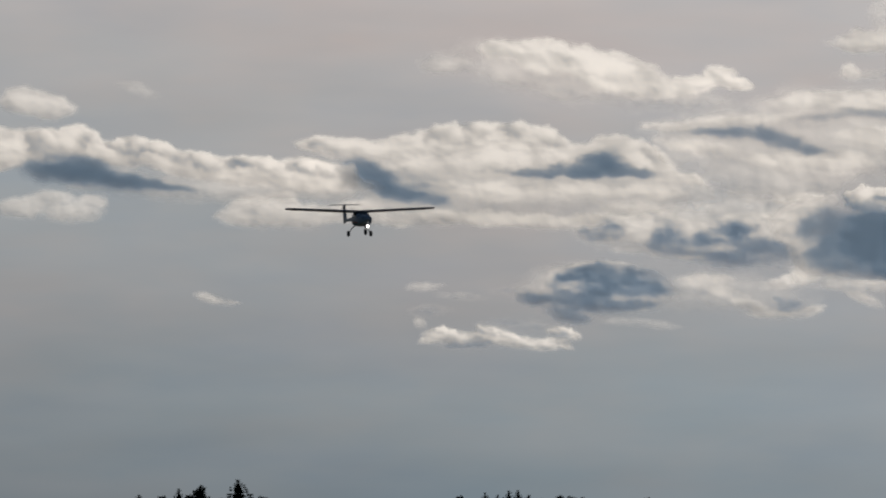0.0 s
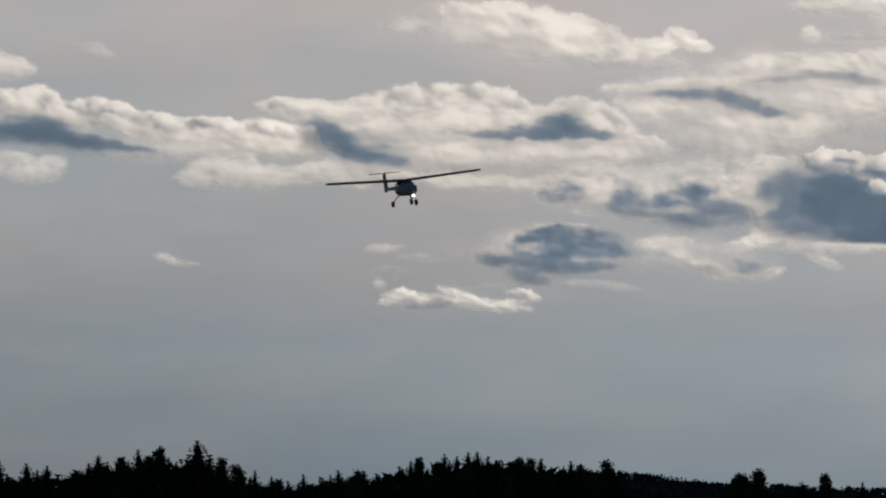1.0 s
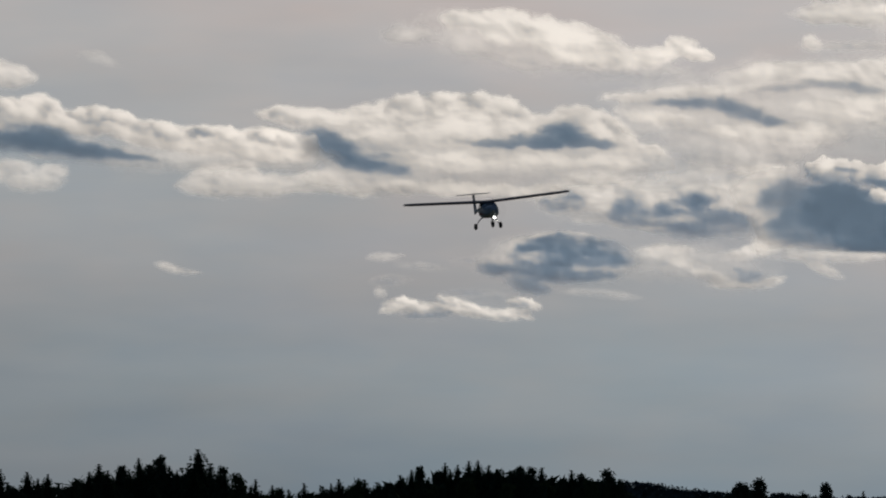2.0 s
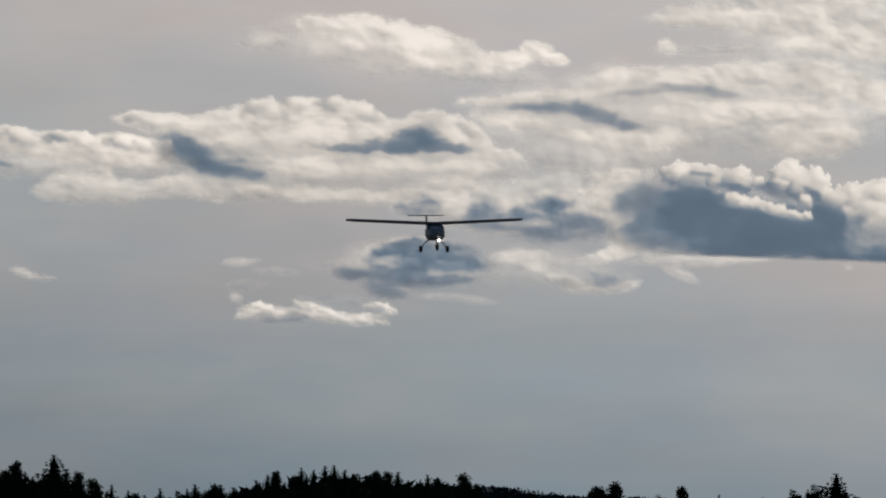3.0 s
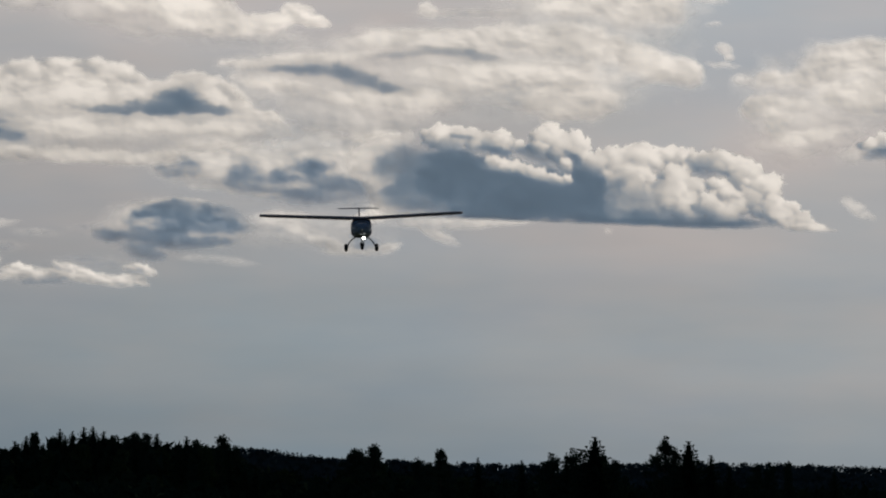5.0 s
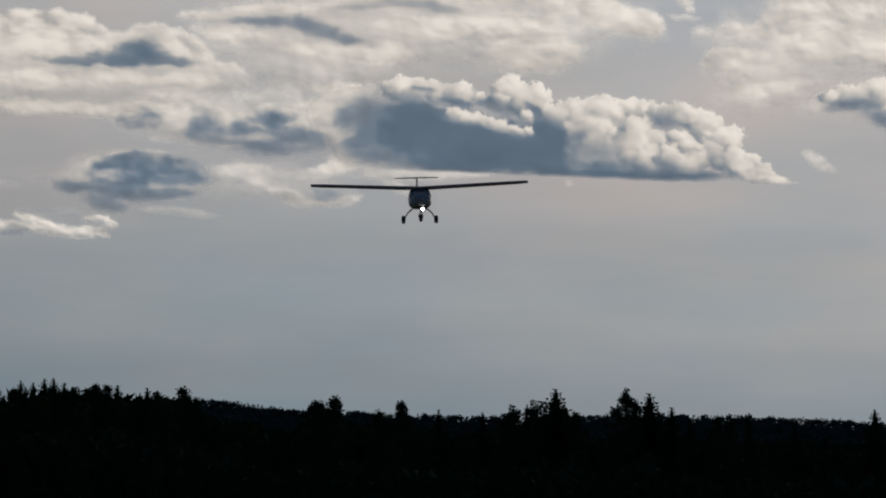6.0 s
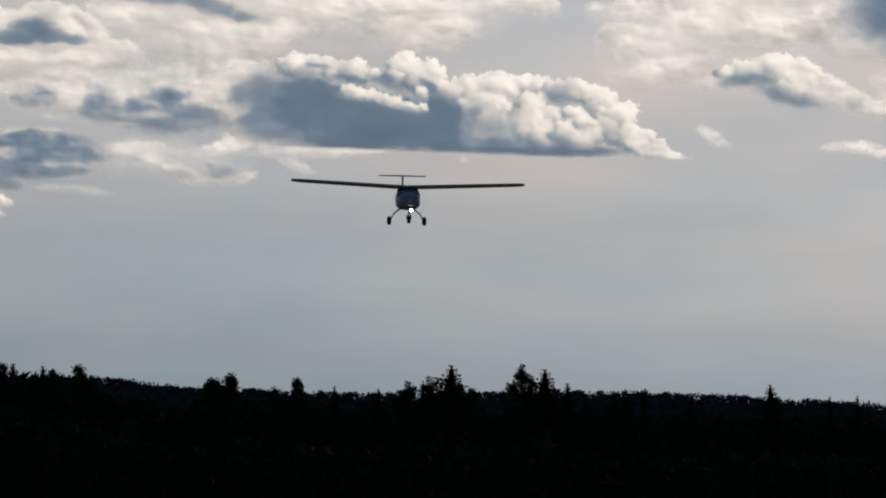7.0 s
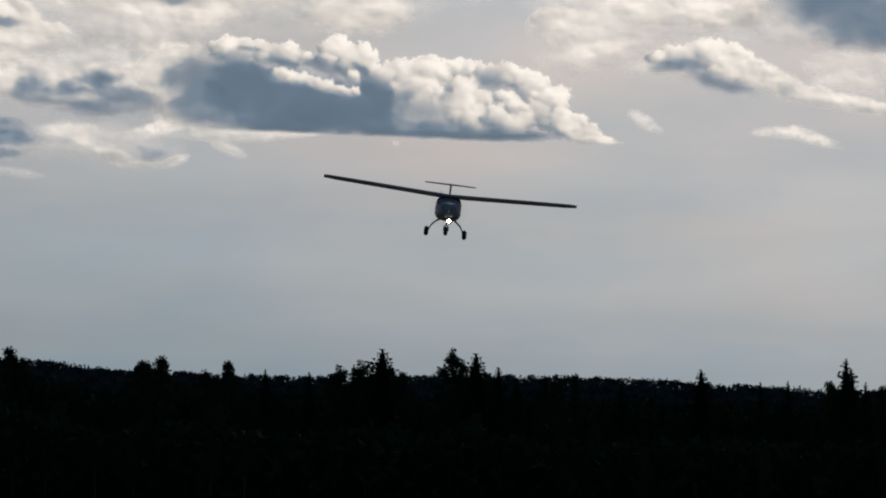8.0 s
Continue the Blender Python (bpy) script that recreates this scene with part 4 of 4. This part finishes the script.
build_forest()
fill_forest()
thicket()
far_woods("far_woods", "distant wooded ridge with bluish haze in its canopy colour", 2300, lambda x: float(np.interp(x, [400, 500, 620, 800, 950, 1200, 1340, 1450, 1590, 1690, 1890, 2150], [853, 850, 853, 859, 865, 865, 862, 866, 870, 877, 887, 897])), 380, 2150, 7, 4, 3)
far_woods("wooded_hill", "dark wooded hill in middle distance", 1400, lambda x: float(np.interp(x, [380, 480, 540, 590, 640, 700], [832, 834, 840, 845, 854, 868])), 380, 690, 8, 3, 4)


# ---- the aeroplane ----
def fuselage_ring(y, half, top, low, a0=0.0, a1=360.0, n=28, grow=0.0, power=3.1):
    c, hh = (top + low) / 2, (top - low) / 2
    boxy = 0.14 if -1.3 < y < 1.3 else 0.0
    out = []
    closed = a1 - a0 >= 360
    for k in range(n if closed else n + 1):
        a = radians(a0 + (a1 - a0) * k / n)
        ca, sa = math.cos(a), math.sin(a)
        e = 2 / (power * (1.6 if sa > 0 and -0.7 < y < 0.7 else 1.0))
        out.append(Vector((math.copysign(abs(ca) ** e, ca) * (half + grow) * (1 - boxy * max(0.0, sa)), y, c + math.copysign(abs(sa) ** e, sa) * (hh + grow))))
    return out


HULL = [(-1.92, 0.17, -0.42, -0.74), (-1.86, 0.26, -0.36, -0.80), (-1.6, 0.40, -0.29, -0.88), (-1.25, 0.48, -0.24, -0.93), (-0.95, 0.52, -0.20, -0.95), (-0.6, 0.54, -0.06, -0.95), (-0.32, 0.54, 0.03, -0.95),
        (0.1, 0.54, 0.05, -0.94), (0.5, 0.50, 0.03, -0.88), (0.9, 0.38, -0.02, -0.76), (1.3, 0.24, -0.10, -0.62), (1.8, 0.14, -0.17, -0.50), (2.4, 0.11, -0.19, -0.44), (3.4, 0.09, -0.20, -0.40), (4.25, 0.08, -0.18, -0.36), (4.5, 0.04, -0.22, -0.32)]


def hull_at(y):
    ys = [h[0] for h in HULL]
    return [float(np.interp(y, ys, [h[i] for h in HULL])) for i in (1, 2, 3)]


def wing_loop(x, z, lead, chord, f0, f1, fat, n=7, rise=0.0):
    """The section of a wing between two fractions of its chord."""
    def half_thick(f):
        return fat * chord * 5 * (0.2969 * math.sqrt(max(f, 0)) - 0.126 * f - 0.3516 * f * f + 0.2843 * f ** 3 - 0.1015 * f ** 4)
    fs = [f0 + (f1 - f0) * (k / n) ** (1.6 if f0 == 0 else 1) for k in range(n + 1)]
    up = [Vector((x, lead + f * chord, z - rise * f * chord + half_thick(f) * 1.15 + 0.02 * chord * math.sin(math.pi * f))) for f in fs]
    low = [Vector((x, lead + f * chord, z - rise * f * chord - half_thick(f) * 0.75 + 0.02 * chord * math.sin(math.pi * f))) for f in fs]
    return up + low[::-1][:-1] if f0 == 0 else up + low[::-1]


def wing_part(name, side, xs, f0, f1, material, parent, label=""):
    bm = bmesh.new()
    loops = []
    for x in xs:
        s = x / 5.25
        chord = 0.98 - 0.16 * s if x < 4.9 else 0.82 - 0.22 * ((x - 4.9) / 0.35) ** 2
        lead = -0.40 + 0.05 * s + (0.0 if x < 4.9 else 0.10 * ((x - 4.9) / 0.35) ** 2)
        loops.append(wing_loop(side * x, 0.06 + math.tan(radians(2.5)) * x, lead, chord, f0, f1, 0.185 if x < 4.9 else 0.18, rise=0.06))
    rings(bm, loops)
    return part(name, bm, material, parent, label, True)


def ball(name, centre, r, material, parent, label="", squash=(1, 1, 1)):
    bm = bmesh.new()
    bmesh.ops.create_uvsphere(bm, u_segments=14, v_segments=10, radius=r)
    bmesh.ops.scale(bm, vec=squash, verts=bm.verts)
    bmesh.ops.translate(bm, vec=centre, verts=bm.verts)
    return part(name, bm, material, parent, label, True)


def wheel(parent, x, y, z, r=0.20, w=0.095):
    bm = bmesh.new()
    lathe_x(bm, [(-w * 0.7, r * 0.25), (-w * 0.95, r * 0.42), (-w, r * 0.55), (-w * 0.88, r * 0.74), (-w * 0.62, r * 0.90), (-w * 0.3, r * 0.98), (0, r), (w * 0.3, r * 0.98), (w * 0.62, r * 0.90), (w * 0.88, r * 0.74), (w, r * 0.55), (w * 0.95, r * 0.42), (w * 0.7, r * 0.25)], (x, y, z), 22)
    tyre = part("tyre", bm, RUBBER, parent, "black rubber tyre", True)
    bm = bmesh.new()
    lathe_x(bm, [(-w * 1.0, 0.02), (-w * 0.98, r * 0.42), (-w * 0.7, r * 0.46), (w * 0.7, r * 0.46), (w * 0.98, r * 0.42), (w * 1.0, 0.02)], (x, y, z), 16)
    part("rim", bm, STEEL, tyre, "pale metal rim", True)


def build_aeroplane():
    plane = tagged(new("light_aeroplane"), "white high-wing light aeroplane landing, landing lamp lit, wheels down", "aeroplane")
    bm = bmesh.new()
    rings(bm, [fuselage_ring(*h) for h in HULL])
    hull = part("fuselage", bm, GELCOAT, plane, "white composite fuselage", True)
    # glazing follows the hull
    bm = bmesh.new()
    rings(bm, [fuselage_ring(y, *hull_at(y), 26 if y < -0.8 else 6, 154 if y < -0.8 else 174, 24, 0.006) for y in np.linspace(-1.0, -0.27, 9)], close=False)
    part("windscreen", bm, GLASS, plane, "dark tinted windscreen", True)
    for side in (0, 1):
        bm = bmesh.new()
        a0, a1 = (5, 48) if side == 0 else (132, 175)
        rings(bm, [fuselage_ring(y, *hull_at(y), a0, a1, 8, 0.006) for y in np.linspace(-0.24, 0.45, 6)], close=False)
        part("side_window", bm, GLASS, plane, "dark side window", True)
        bm = bmesh.new()
        a0, a1 = (-22, -10) if side == 0 else (190, 202)
        rings(bm, [fuselage_ring(y, *hull_at(y), a0, a1, 5, 0.004) for y in np.linspace(-1.1, 1.3, 14)], close=False)
        part("stripe", bm, STRIPE, plane, "thin red stripe", True)
        # the cowling's air intake
        ball("air_intake", ((0.2 if side == 0 else -0.2), -1.83, -0.5), 0.075, DARK_PLASTIC, plane, "dark air intake", (1.2, 0.6, 0.7))
    bm = bmesh.new()
    bmesh.ops.create_cone(bm, cap_ends=True, segments=20, radius1=0.15, radius2=0.02, depth=0.26)
    bmesh.ops.rotate(bm, matrix=Matrix.Rotation(radians(90), 3, "X"), verts=bm.verts)
    bmesh.ops.translate(bm, vec=(0, -2.05, -0.57), verts=bm.verts)
    part("spinner", bm, GELCOAT, plane, "", True)
    bm = bmesh.new()
    rings(bm, [[Vector((r * math.cos(2 * math.pi * k / 40), y, -0.57 + r * math.sin(2 * math.pi * k / 40))) for k in range(40)] for y, r in ((-2.03, 0.16), (-2.035, 0.8), (-2.02, 0.8), (-2.015, 0.16))])
    part("propeller", bm, BLUR, plane, "propeller spinning into a faint blur")
    for side in (-1, 1):
        wing = wing_part("wing", side, [0.0, 0.3, 1.5, 3.0, 4.3, 4.9, 5.08, 5.19, 5.25], 0.0, 0.76, WING_SKIN, plane, "long straight white wing")
        wing_part("flap", side, [0.6, 1.6, 2.9], 0.77, 0.995, WING_SKIN, wing)
        wing_part("aileron", side, [2.93, 3.8, 4.85], 0.77, 0.995, WING_SKIN, wing)
        ball("tip_lamp", (side * 5.26, -0.22, 0.06 + math.tan(radians(2.5)) * 5.25), 0.024, TIP_GLOW, wing, "small white wingtip lamp", (0.7, 1.4, 0.7))
        # main gear: a bowed spring leg and its wheel
        bm = bmesh.new()
        path = [(side * 0.28, 0.28, -0.86), (side * 0.44, 0.28, -0.97), (side * 0.58, 0.28, -1.10), (side * 0.68, 0.28, -1.26), (side * 0.72, 0.28, -1.42)]
        tube(bm, path, [0.04, 0.036, 0.032, 0.028, 0.025], 8)
        part("gear_leg", bm, STEEL, plane, "", True)
        wheel(plane, side * 0.79, 0.28, -1.42)
    bm = bmesh.new()
    tube(bm, [(0, -1.25, -0.88), (0, -1.30, -1.18)], [0.035, 0.03], 8)
    for side in (-1, 1):
        tube(bm, [(0, -1.30, -1.16), (side * 0.09, -1.31, -1.24), (side * 0.10, -1.34, -1.42)], [0.022, 0.02, 0.018], 6)
    part("nose_leg", bm, DARK_PLASTIC, plane, "", True)
    wheel(plane, 0, -1.34, -1.42, 0.19, 0.085)
    # tail
    bm = bmesh.new()
    rings(bm, [[Vector((p.z - 0.0, p.y, z)) for p in wing_loop(0, 0, lead, chord, 0, 0.62, 0.11)] for z, lead, chord in ((-0.46, 4.05, 0.55), (-0.3, 3.75, 0.95), (0.3, 3.95, 0.80), (0.78, 4.1, 0.70))])
    fin = part("fin", bm, GELCOAT, plane, "", True)
    bm = bmesh.new()
    rings(bm, [[Vector((p.z, p.y, z)) for p in wing_loop(0, 0, lead, chord, 0.63, 0.99, 0.11)] for z, lead, chord in ((-0.46, 4.05, 0.55), (-0.3, 3.75, 0.95), (0.3, 3.95, 0.80), (0.76, 4.1, 0.70))])
    part("rudder", bm, GELCOAT, fin, "", True)
    tail_x = [-1.08, -1.02, -0.5, 0, 0.5, 1.02, 1.08]
    bm = bmesh.new()
    rings(bm, [wing_loop(x, 0.80, 4.05 + 0.08 * abs(x), 0.62 - 0.14 * abs(x) - (0.15 if abs(x) > 1.05 else 0), 0, 0.62, 0.10) for x in tail_x])
    tailplane = part("tailplane", bm, GELCOAT, plane, "", True)
    bm = bmesh.new()
    rings(bm, [wing_loop(x, 0.80, 4.05 + 0.08 * abs(x), 0.62 - 0.14 * abs(x), 0.64, 0.99, 0.10) for x in tail_x[1:-1]])
    part("elevator", bm, GELCOAT, tailplane, "", True)
    # small fittings
    bm = bmesh.new()
    tube(bm, [(-0.35, 0.75, 0.08), (-0.37, 0.83, 0.34)], [0.012, 0.006], 6)
    part("aerial", bm, DARK_PLASTIC, plane, "thin black aerial")
    bm = bmesh.new()
    lathe_x(bm, [(-0.05, 0.02), (-0.05, 0.10), (0.0, 0.13), (0.03, 0.125)], (0, 0, 0), 18)
    bmesh.ops.rotate(bm, matrix=Matrix.Rotation(radians(90), 3, "Z"), verts=bm.verts)
    bmesh.ops.translate(bm, vec=(0.08, -1.62, -1.02), verts=bm.verts)
    lamp = part("landing_lamp", bm, STEEL, plane, "round landing lamp under the nose", True)
    ball("lamp_lens", (0.08, -1.66, -1.02), 0.08, LAMP_GLOW, lamp, "brightly lit white lamp lens", (1, 0.35, 1))
    return plane


aeroplane = build_aeroplane()

# seconds, sky chart place of the wing's root, metres off, degrees of yaw against the line of sight, bank, nose up
FLIGHT = [
    (0.0, -50.0, 309.0, 484, 14.5, 1.3, 0.0), (0.5, 17.0, 316.0, 473, 15.5, 2.4, 0.0), (1.0, 98.0, 322.5, 461, 16.0, 6.3, 0.0), (1.2, 128.0, 324.5, 457, 15.0, 7.2, 0.0),
    (2.5, 323.0, 361.0, 429, 8.3, 2.8, 0.0), (3.0, 407.0, 375.0, 417, 6.3, 0.4, 0.0), (3.5, 478.0, 391.0, 404, 3.6, 0.5, 0.0), (4.0, 558.0, 406.0, 390, 2.6, 1.2, 0.0),
    (4.5, 633.0, 421.0, 377, 2.4, 2.1, -0.5), (5.8, 834.0, 458.0, 346, 0.5, -1.2, 0.0), (6.0, 875.0, 466.0, 341, 1.8, 1.2, 0.0), (6.5, 955.0, 485.0, 329, 3.2, 2.0, 0.0),
    (7.0, 1040.0, 506.0, 317, 3.4, -1.25, 0.0), (7.5, 1130.0, 522.5, 304, 1.6, -5.7, 0.0), (8.0, 1235.0, 551.5, 291, 0.6, -7.0, 0.5),
]


def motions():
    rows = []
    for t, x, y, d, yaw, bank, nose in FLIGHT:
        p = aloft(x, y, d)
        rows.append((t, pose(p.x, p.y, p.z, -nose, -bank, yaw - math.degrees((x - MID) / UNIT))))
    walk(aeroplane, rows)


motions()
